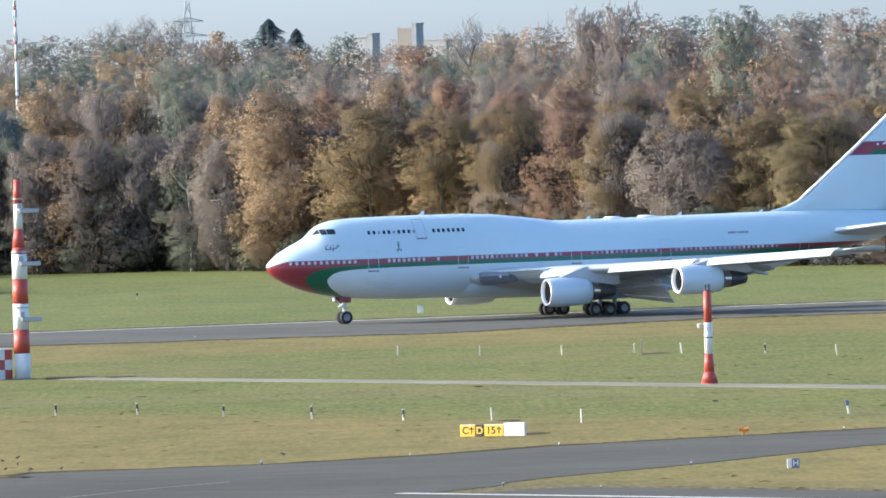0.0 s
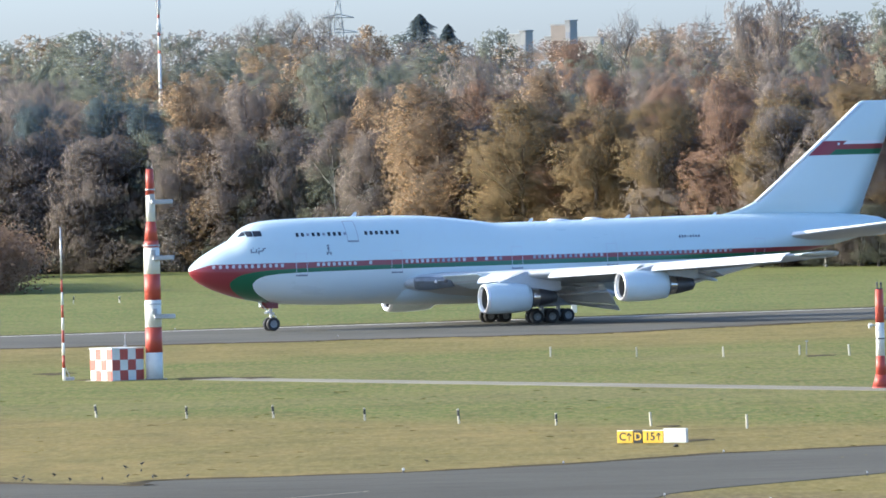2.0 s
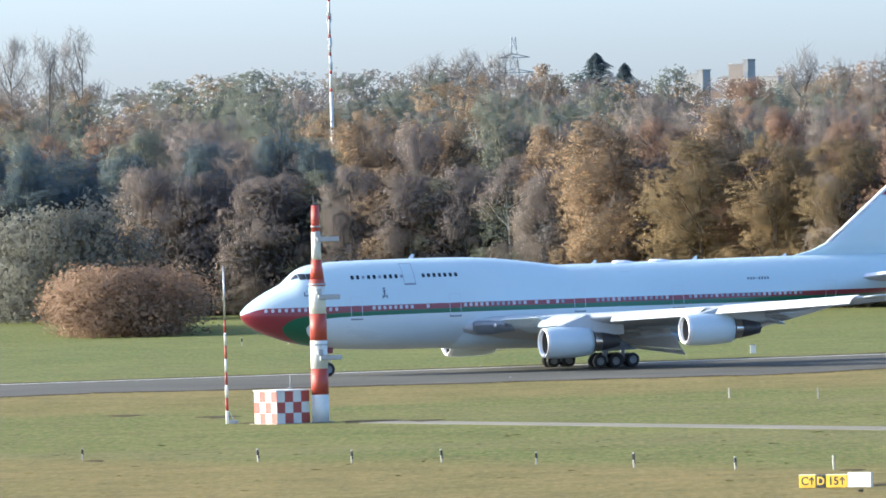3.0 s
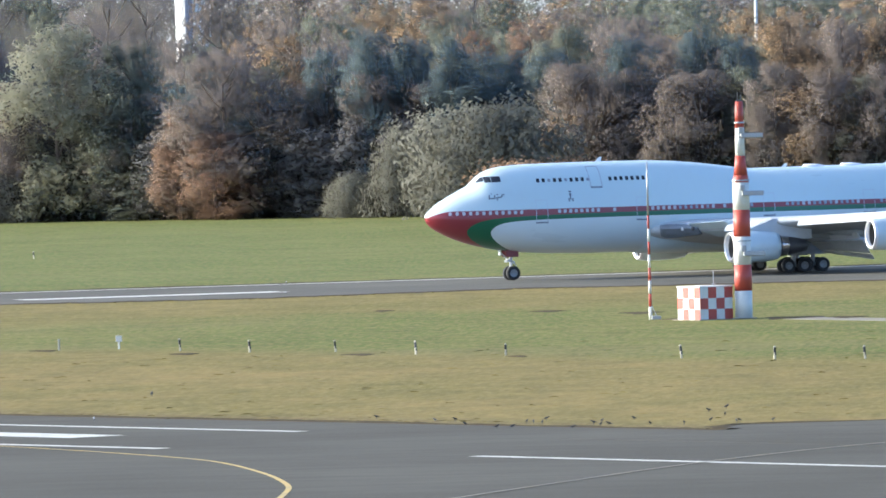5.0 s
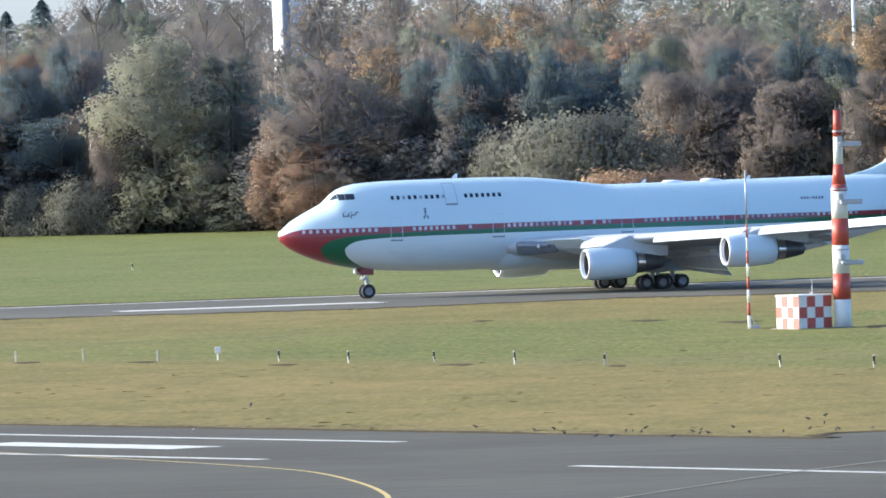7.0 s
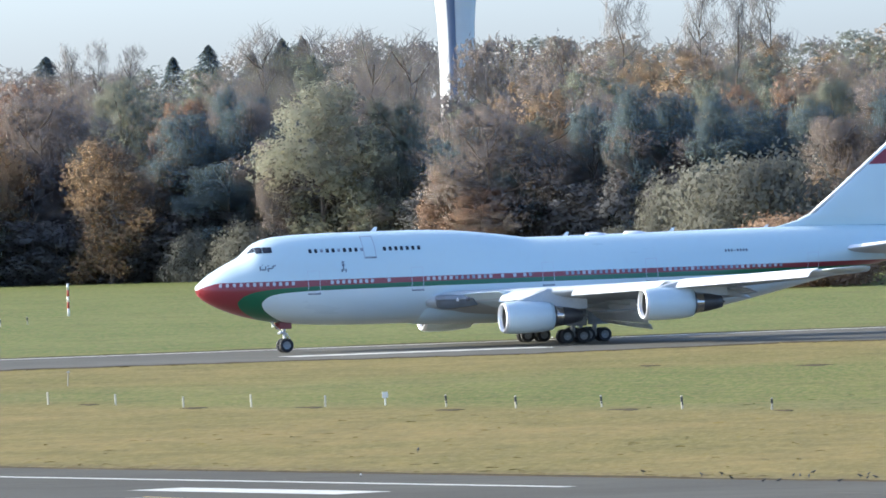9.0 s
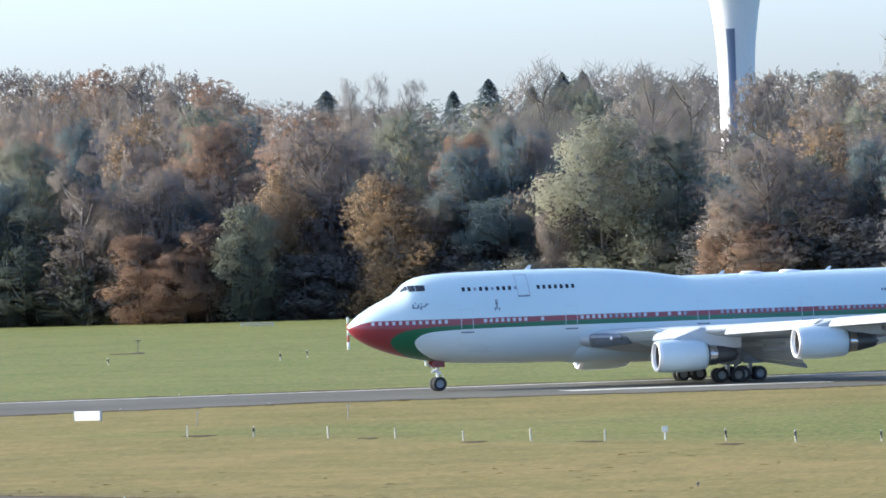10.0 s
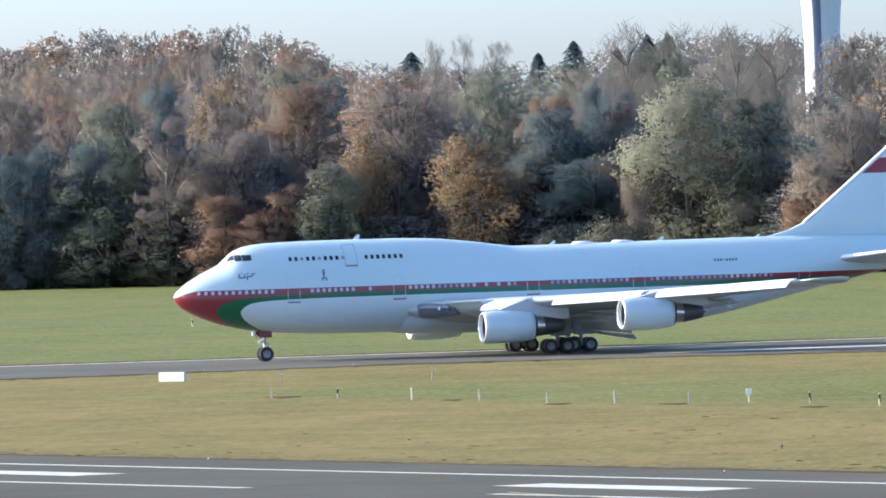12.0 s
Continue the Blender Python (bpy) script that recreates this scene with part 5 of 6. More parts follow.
def make_woods():
    rng = np.random.default_rng(12)
    prototypes()
    for kind, rows in STANDING.items():
        for x, y, height, radius in rows:
            plant(kind, x, y, height, radius * (2.2 if kind == "spruce" else 1.35 if kind == "pine" else 0.92 if kind == "hedge" else 1.2), rng, kind != "spruce" and y - table(FOREST_EDGE, x, 1) > 38)
    for x, y, height, radius in ((-66.0, 1173.0, 7.4, 8.6), (-66.7, 1186.0, 6.9, 7.8), (-67.4, 1199.0, 6.8, 7.6), (-68.2, 1212.0, 6.8, 7.6), (-68.9, 1225.0, 6.6, 7.4), (-69.7, 1239.0, 6.4, 7.2)):
        plant("bush", x, y, height, radius, rng, y > 1200)
    # the rest of the wood's edge, closing the gaps
    for depth, step, top in ((9, 7.5, 17.0), (20, 8.0, 19.0), (34, 8.0, 20.5), (52, 8.5, 22.0)):
        x = -268.0
        while x < 92:
            x += step * (0.7 + 0.6 * rng.random())
            y = table(FOREST_EDGE, x, 1) + depth + rng.normal() * 2.5
            if x < -205:
                kinds = ("pine", "brown", "olive", "brown")
            elif x < -125:
                kinds = ("brown", "brown", "pine", "brown", "pine")
            elif x < -72:
                kinds = ("pine", "brown", "pine", "olive")
            elif x < -18:
                kinds = ("brown", "brown", "brown", "olive", "gold")
            else:
                kinds = ("rust", "rustgreen", "gold", "rustgreen", "brown")
            plant(kinds[int(rng.random() * len(kinds))], x, y, top * (0.85 + 0.25 * rng.random()), 6.0 + 1.8 * rng.random(), rng, depth > 15)
    x = -262.0
    while x < 92:
        x += 3.6 + 2.4 * rng.random()
        # thicket is added here to give the foot of the woods its shade tone
        kind = (("thicket", "thicket", "thicket", "olive", "thicket") if x < -18 else ("brown", "olive", "thicket", "willowdark", "brown"))[int(rng.random() * 5)]
        tall = (6.0 + 7.0 * rng.random()) if kind == "thicket" else (4.0 + 4.0 * rng.random())
        plant(kind, x, table(FOREST_EDGE, x, 1) + ((3.0 if x < -150 else 6.0) if kind == "thicket" else 3.0) + rng.normal() * 2.0, tall, 3.6 + 2.2 * rng.random(), rng, True)
    # woods farther up the rise: one body of foliage a kind
    bodies = {}
    for depth, rise in ((75, 0.32), (130, 0.48), (200, 0.62), (300, 0.76), (430, 0.86), (600, 0.92), (790, 0.95)):
        x0, x1 = -10.6, 3.4
        a = x0
        while a < x1:
            d = 1330 + depth
            a += math.degrees((6.5 + 4.0 * rng.random()) / d)
            x = d * math.sin(radians(a))
            y = table(FOREST_EDGE, x, 1) + depth + rng.normal() * 10
            base = land(x, y)
            front = EYE_Z + math.hypot(x, y) * math.tan(radians(0.19))
            top = front + (skyline(x, y) - front) * rise
            if abs(math.degrees(math.atan2(x, y)) + 5.14) < 0.28 and y < 1760:
                top = min(top, EYE_Z + math.hypot(x, y) * math.tan(radians(0.24)))
            h = max(9.0, top - base) * (0.86 + 0.16 * rng.random())
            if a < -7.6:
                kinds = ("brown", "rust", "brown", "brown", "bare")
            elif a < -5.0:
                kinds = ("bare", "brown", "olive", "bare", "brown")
            elif a < -3.5:
                kinds = ("brown", "gold", "olive", "brown")
            elif a < -0.8:
                kinds = ("olive", "brown", "olive", "gold", "brown")
            else:
                kinds = ("brown", "olive", "rust", "brown", "gold")
            kind = kinds[int(rng.random() * len(kinds))]
            crown, trunk, q, leaf, label = TREES[kind][int(rng.random() * len(TREES[kind]))]
            n = 1550 if depth < 350 else 1250
            pick = rng.choice(len(q), min(n, len(q)), replace=False)
            s = (6.2 + 2.4 * rng.random()) / 5.5
            ang = rng.random() * 6.283
            mid = q[pick].mean(axis=1, keepdims=True)
            p = mid + (q[pick] - mid) * (1.7 if kind != "bare" else 1.25)
            turned = np.stack([p[..., 0] * math.cos(ang) - p[..., 1] * math.sin(ang), p[..., 0] * math.sin(ang) + p[..., 1] * math.cos(ang), p[..., 2] * (h / 20.0 / s)], -1) * s
            facing = leaning(turned, h)
            bodies.setdefault(kind, []).append((turned + np.array((x, y, base)), facing))
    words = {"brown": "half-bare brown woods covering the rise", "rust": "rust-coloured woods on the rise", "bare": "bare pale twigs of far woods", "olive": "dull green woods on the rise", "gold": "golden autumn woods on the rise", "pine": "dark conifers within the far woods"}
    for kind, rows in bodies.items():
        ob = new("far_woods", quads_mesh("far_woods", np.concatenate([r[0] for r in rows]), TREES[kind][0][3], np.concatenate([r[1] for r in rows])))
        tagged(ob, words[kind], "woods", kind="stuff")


make_woods()


# ---- things on the field ----
def banded_pole(name, label, x, y, z0, bands, sides=18):
    """A painted pole in bands: (top height, lower radius, upper radius, material)."""
    pole = thing(name, label, "mast", at=(x, y, 0))
    z = z0
    for top, r0, r1, m in bands:
        bm = bmesh.new()
        tube(bm, [((0, 0, z), (0, 0, 1), r0), ((0, 0, top), (0, 0, 1), r1)], sides)
        part("band", bm, m, pole, "red painted band" if m is RED else "white painted band" if m is WHITE else "", True)
        z = top
    return pole


def make_mast():
    x, y = -28.0, 742.4
    bands = []
    for top, r0, r1, m in ((2.0, 0.62, 0.62, WHITE), (3.85, 0.62, 0.61, RED), (5.85, 0.61, 0.60, WHITE), (7.75, 0.60, 0.60, RED), (9.7, 0.60, 0.58, WHITE), (10.2, 0.58, 0.50, RED), (11.6, 0.50, 0.34, RED), (13.55, 0.34, 0.32, WHITE), (15.45, 0.32, 0.27, RED)):
        bands.append((top, r0, r1, m))
    mast = banded_pole("antenna_mast", "tall red and white banded antenna mast with side brackets", x, y, -0.2, bands, 24)
    for z in (4.6, 8.9, 13.0):
        bm = bmesh.new()
        box(bm, (0.1, -0.75, z - 0.14), (1.65, -0.30, z + 0.20), 0.04)
        rod(bm, (0.0, -0.35, z), (0.5, -0.5, z), 0.08)
        part("side_bracket", bm, GALVANISED, mast, "grey steel box on a side bracket")
        bm = bmesh.new()
        box(bm, (-0.05, -0.72, z + 0.22), (0.32, -0.5, z + 0.62), 0.03)
        part("junction_box", bm, GALVANISED, mast)
        bm = bmesh.new()
        r = 0.64 if z < 10 else 0.37
        tube(bm, [((0, 0, z + 0.9), (0, 0, 1), r), ((0, 0, z + 1.0), (0, 0, 1), r)], 24)
        part("collar", bm, GALVANISED, mast)
    bm = bmesh.new()
    rod(bm, (-0.1, 0, 15.4), (-0.1, 0, 16.1), 0.03)
    rod(bm, (0.12, 0, 15.4), (0.12, 0, 15.9), 0.03)
    box(bm, (-0.2, -0.1, 15.42), (0.2, 0.1, 15.55), 0.02)
    part("lightning_rods", bm, DARK_STEEL, mast)
    bm = bmesh.new()
    box(bm, (-0.9, -0.9, -0.2), (0.9, 0.9, 0.08), 0.03)
    part("footing", bm, CONCRETE, mast)


def make_shelter():
    """The equipment shelter in red and white squares."""
    x, y = -30.75, 742.6
    hut = thing("equipment_shelter", "low equipment shelter painted in red and white squares", "shelter", at=(x, y, 0))
    hut.matrix_world = Matrix.Translation((x, y, 0)) @ Matrix.Rotation(radians(37), 4, "Z")
    w, d, h = 2.82, 2.82, 2.32
    bm = bmesh.new()
    box(bm, (-w / 2, -d / 2, 0.0), (w / 2, d / 2, h), 0.02)
    part("body", bm, WHITE, hut)
    bm = bmesh.new()
    box(bm, (-w / 2 - 0.06, -d / 2 - 0.06, h), (w / 2 + 0.06, d / 2 + 0.06, h + 0.10), 0.02)
    part("roof", bm, WHITE, hut)
    n, rows = 4, 3
    for face in (0, 1):
        size = w if face == 0 else d
        for i in range(n):
            for j in range(rows):
                if (i + rows - 1 - j) % 2 == 0:
                    continue
                k = i if face == 0 else n - 1 - i
                a, b = -size / 2 + size * k / n, -size / 2 + size * (k + 1) / n
                z0, z1 = h * j / rows, h * (j + 1) / rows
                bm = bmesh.new()
                if face == 0:
                    box(bm, (a, -d / 2 - 0.015, z0), (b, -d / 2 + 0.01, z1))
                else:
                    box(bm, (-w / 2 - 0.015, a, z0), (-w / 2 + 0.01, b, z1))
                part("red_panel", bm, RED, hut)
    bm = bmesh.new()
    rod(bm, (0.9, 0.2, h), (0.9, 0.2, h + 1.1), 0.03)
    rod(bm, (0.75, 0.2, h + 0.2), (1.05, 0.2, h + 0.2), 0.03)
    part("vent_pipe", bm, GALVANISED, hut)
    bm = bmesh.new()
    box(bm, (-w / 2 - 0.3, -d / 2 - 0.3, -0.2), (w / 2 + 0.3, d / 2 + 0.3, 0.05), 0.03)
    part("plinth", bm, CONCRETE, hut)


def make_thin_pole():
    bands, z = [], 0.0
    for i in range(8):
        bands.append((z + 0.93, 0.115 - 0.005 * i, 0.11 - 0.005 * i, WHITE if i % 2 == 0 else RED))
        z += 0.93
    bands.append((11.3, 0.075, 0.055, GALVANISED))
    pole = banded_pole("antenna_pole", "slender red and white banded pole with a grey tip", -34.85, 746.8, -0.2, bands, 12)
    bm = bmesh.new()
    box(bm, (0.1, -0.3, -0.1), (0.75, 0.3, 0.25), 0.04)
    part("footing", bm, GALVANISED, pole)
    bm = bmesh.new()
    rod(bm, (0.1, 0, 1.0), (0.5, 0, 0.1), 0.025)
    part("brace", bm, GALVANISED, pole)


def make_cone_mast():
    pole = banded_pole("beacon_mast", "red and white beacon mast on a flared red foot", 22.8, 668.5, -0.2,
                       [(0.12, 0.62, 0.60, RED), (0.9, 0.60, 0.36, RED), (2.15, 0.36, 0.30, RED), (4.35, 0.30, 0.28, WHITE), (6.55, 0.29, 0.27, RED)], 20)
    bm = bmesh.new()
    for dx in (-0.13, 0.13):
        rod(bm, (dx, 0, 6.5), (dx, 0, 6.85), 0.05)
        tube(bm, [((dx, 0, 6.8), (0, 0, 1), 0.07), ((dx, 0, 6.98), (0, 0, 1), 0.08), ((dx, 0, 7.05), (0, 0, 1), 0.03)], 10)
    box(bm, (-0.25, -0.1, 6.52), (0.25, 0.1, 6.6), 0.02)
    part("twin_lamp", bm, DARK_STEEL, pole, "pair of small obstruction lamps")
    bm = bmesh.new()
    rod(bm, (-0.25, -0.2, 4.2), (-0.6, -0.3, 4.2), 0.04)
    tube(bm, [((-0.75, -0.3, 4.12), (1, 0.2, 0.2), 0.17), ((-0.5, -0.3, 4.22), (1, 0.2, 0.2), 0.10)], 12)
    part("floodlight", bm, WHITE, pole)
    bm = bmesh.new()
    tube(bm, [((0, 0, 3.25), (0, 0, 1), 0.32), ((0, 0, 3.33), (0, 0, 1), 0.32)], 18)
    part("clamp", bm, DARK_STEEL, pole)


def text_mesh(name, words, size, material, parent, m):
    cu = bpy.data.curves.new(name, "FONT")
    cu.body, cu.size, cu.extrude, cu.align_x, cu.align_y = words, size, 0.004, "CENTER", "CENTER"
    cu.offset = 0.012
    ob = new(name, cu)
    me = bpy.data.meshes.new_from_object(ob.evaluated_get(bpy.context.evaluated_depsgraph_get()))
    bpy.data.objects.remove(ob)
    me.materials.clear()
    me.materials.append(material)
    shared(name, me, parent, m)


def arrow(name, x, z, material, parent):
    bm = bmesh.new()
    box(bm, (x - 0.03, -0.135, z - 0.2), (x + 0.03, -0.125, z + 0.12))
    for s in (-1, 1):
        a = [bm.verts.new(p) for p in ((x, -0.13, z + 0.24), (x, -0.13, z + 0.14), (x + s * 0.13, -0.13, z + 0.02), (x + s * 0.15, -0.13, z + 0.09))]
        bm.faces.new(a)
    part(name, bm, material, parent)


def make_sign():
    sign = thing("taxiway_sign", "yellow and black taxiway guidance sign with a blank white end", "sign")
    sign.matrix_world = Matrix.Translation((6.4, 563.2, 0)) @ Matrix.Rotation(radians(-27), 4, "Z") @ Matrix.Diagonal((1.06, 1, 1, 1))
    z0, z1 = 0.02, 0.70
    left, span = -2.05, 4.12
    for i, (a, b, m) in enumerate(((0.0, 0.98, SIGN_YELLOW), (0.98, 1.53, BLACK), (1.53, 2.76, SIGN_YELLOW), (2.76, 4.12, WHITE))):
        bm = bmesh.new()
        up = 0.09 if i == 3 else 0.0
        box(bm, (left + a + 0.02, -0.12, z0), (left + b - 0.02, 0.12, z1 + up), 0.015)
        panel = part("panel", bm, m, sign, ("yellow panel", "black panel", "yellow panel", "blank white panel")[i])
        bm = bmesh.new()
        box(bm, (left + a, -0.10, z1 + up - 0.01), (left + b, 0.13, z1 + up + 0.035), 0.01)
        part("top_rail", bm, WHITE if i != 1 else DARK_STEEL, sign)
        bm = bmesh.new()
        for f in (0.2, 0.8):
            xx = left + a + (b - a) * f
            rod(bm, (xx, 0, -0.2), (xx, 0, 0.05), 0.04)
        part("foot", bm, GALVANISED, sign)
    flat = pose(0, 0, 0, 90, 0, 0)
    zc = (z0 + z1) / 2
    text_mesh("letter_c", "C", 0.62, BLACK, sign, Matrix.Translation((left + 0.36, -0.128, zc)) @ flat)
    text_mesh("letter_d", "D", 0.60, SIGN_YELLOW, sign, Matrix.Translation((left + 1.255, -0.128, zc)) @ flat)
    text_mesh("number_15", "15", 0.62, BLACK, sign, Matrix.Translation((left + 1.98, -0.128, zc)) @ flat)
    arrow("arrow", left + 0.74, zc, BLACK, sign)
    arrow("arrow", left + 2.48, zc, BLACK, sign)


def make_white_sign():
    sign = thing("blank_sign", "low blank white sign board in the grass", "sign", at=(-123.3, 801.5, 0))
    sign.matrix_world = Matrix.Translation((-123.3, 801.5, 0)) @ Matrix.Rotation(radians(-26), 4, "Z")
    bm = bmesh.new()
    box(bm, (-1.18, -0.12, 0.06), (1.18, 0.12, 0.78), 0.02)
    part("panel", bm, WHITE, sign)
    bm = bmesh.new()
    for x in (-0.8, 0.0, 0.8):
        rod(bm, (x, 0, -0.2), (x, 0, 0.1), 0.04)
    part("foot", bm, GALVANISED, sign)
    for x in (-1.2, 1.2):
        bm = bmesh.new()
        box(bm, (x - 0.03, -0.14, 0.04), (x + 0.03, 0.14, 0.81), 0.01)
        part("end_cap", bm, GALVANISED, sign)


def make_h_sign():
    sign = thing("letter_sign", "small white marker board with a blue letter", "sign", at=(21.6, 491.5, 0))
    bm = bmesh.new()
    box(bm, (-0.02, -0.04, 0.05), (0.36, 0.04, 0.56), 0.02)
    part("blue_panel", bm, SIGN_BLUE, sign)
    bm = bmesh.new()
    box(bm, (-0.30, -0.06, 0.05), (-0.04, 0.06, 0.54), 0.03)
    part("white_post", bm, WHITE, sign)
    text_mesh("letter_h", "H", 0.46, WHITE, sign, Matrix.Translation((0.17, -0.05, 0.30)) @ pose(0, 0, 0, 90, 0, 0))
    bm = bmesh.new()
    rod(bm, (0.17, 0, -0.2), (0.17, 0, 0.1), 0.04)
    part("foot", bm, GALVANISED, sign)


def make_marker(height, dark):
    """A white marker post with a dark band and cap."""
    post = thing("marker_post", "white wooden marker post with a dark band in the grass" if dark else "short white wooden marker post in the grass", "post", "marker posts along the strip")
    bm = bmesh.new()
    box(bm, (-0.055, -0.055, -0.2), (0.055, 0.055, height), 0.015)
    part("shaft", bm, POST_PAINT, post)
    if dark:
        bm = bmesh.new()
        box(bm, (-0.064, -0.064, height * 0.50), (0.064, 0.064, height * 0.90), 0.01)
        part("dark_band", bm, BLACK, post)
        bm = bmesh.new()
        box(bm, (-0.03, -0.064, height * 0.28), (0.06, -0.058, height * 0.48))
        part("reflector", bm, DARK_STEEL, post)
    return post


def make_posts():
    rng = random.Random(8)
    plain, banded = make_marker(0.74, False), make_marker(0.74, True)
    rows = {
        "plain": [(1.1, 785), (7.7, 777), (14.2, 769.5), (20.0, 770), (23.6, 764), (35.0, 742), (6.7, 596.5), (12.2, 586.5), (-83.1, 708), (-77.9, 703), (-72.4, 698.5), (-106.7, 740), (-94.8, 726.5), (-89.3, 720.5)],
        "banded": [(29.9, 754.5), (-22.2, 637), (-16.6, 633), (-10.7, 622.5), (-4.8, 611), (1.1, 602), (-63.4, 689.5), (-58.1, 681.5), (-52.2, 678), (-46.2, 667), (-40.0, 659.5), (-28.2, 644), (-101.3, 735.5), (-27.4, 1102), (-49.2, 1091), (-44.3, 1091), (-113.9, 1076), (-160.5, 1058), (-143.0, 1060), (-141.9, 1073)],
    }
    for kind, base in (("plain", plain), ("banded", banded)):
        for i, (x, y) in enumerate(rows[kind]):
            m = Matrix.Translation((x, y, 0)) @ pose(0, 0, 0, rng.uniform(-2, 2), rng.uniform(-6, 1), rng.uniform(0, 90)) @ Matrix.Diagonal((1, 1, rng.uniform(0.92, 1.12), 1))
            if i == 0:
                base.matrix_world = m
            else:
                copy_thing(base, m)
    # thin grey stakes beside some posts
    stake = thing("wooden_stake", "thin weathered wooden stake in the grass", "stake", "thin stakes by the posts")
    bm = bmesh.new()
    rod(bm, (0, 0, -0.1), (0.05, 0, 1.05), 0.045, 0.035)
    part("shaft", bm, worn("weathered_wood", (0.36, 0.33, 0.28), 0.9, 0, 3.0, 0.4), stake)
    bm = bmesh.new()
    box(bm, (-0.06, -0.05, 1.0), (0.16, 0.05, 1.08))
    part("cap", bm, GALVANISED, stake)
    for i, (x, y) in enumerate(((20.5, 770), (-111.0, 775), (-100.7, 783.5))):
        m = Matrix.Translation((x, y, 0))
        if i == 0:
            stake.matrix_world = m
        else:
            copy_thing(stake, m)
    # the post with a small white board
    board = thing("board_post", "white post carrying a small square white board", "post", at=(-68.3, 698, 0))
    bm = bmesh.new()
    rod(bm, (0, 0, -0.2), (0, 0, 0.6), 0.055)
    part("shaft", bm, WHITE, board)
    bm = bmesh.new()
    box(bm, (-0.20, -0.05, 0.50), (0.20, 0.05, 0.90), 0.02)
    part("board", bm, WHITE, board)
    # small white box beyond the runway
    bm = bmesh.new()
    cab = thing("cable_box", "small white cable box beyond the runway", "box", at=(3.7, 969, 0))
    box(bm, (-0.27, -0.2, -0.1), (0.27, 0.2, 0.72), 0.03)
    part("body", bm, WHITE, cab)
    bm = bmesh.new()
    box(bm, (-0.30, -0.23, 0.72), (0.30, 0.23, 0.78), 0.02)
    part("lid", bm, GALVANISED, cab)
    pole = banded_pole("striped_post", "tall white and dark red banded post by the far grass", -143.5, 1119, -0.2, [(0.8, 0.13, 0.13, WHITE), (1.5, 0.13, 0.13, RED), (2.1, 0.13, 0.13, WHITE), (2.8, 0.13, 0.13, RED), (3.5, 0.13, 0.13, WHITE)], 12)
    far = thing("wind_gauge", "thin dark instrument stand in the far grass", "instrument", at=(-168.4, 1132, 0))
    bm = bmesh.new()
    rod(bm, (0, 0, -0.2), (0, 0, 1.5), 0.05)
    rod(bm, (-0.35, 0, 1.45), (0.35, 0, 1.45), 0.04)
    part("stand", bm, DARK_STEEL, far)
    bm = bmesh.new()
    tube(bm, [((0, 0, -0.1), (0, 0, 1), 0.9), ((0, 0, 0.12), (0, 0, 1), 0.7)], 14)
    part("footing", bm, BARK, far)
    bm = bmesh.new()
    low = thing("steel_rails", "low grey steel frame lying in the far grass", "frame", at=(-182, 1328, 0))
    for z in (0.2, 0.45):
        rod(bm, (-2.2, 0, z), (2.2, 0, z), 0.06)
    for x in (-2.0, 0.0, 2.0):
        rod(bm, (x, 0, -0.1), (x, 0, 0.48), 0.06)
    part("rails", bm, PYLON_GREY, low)


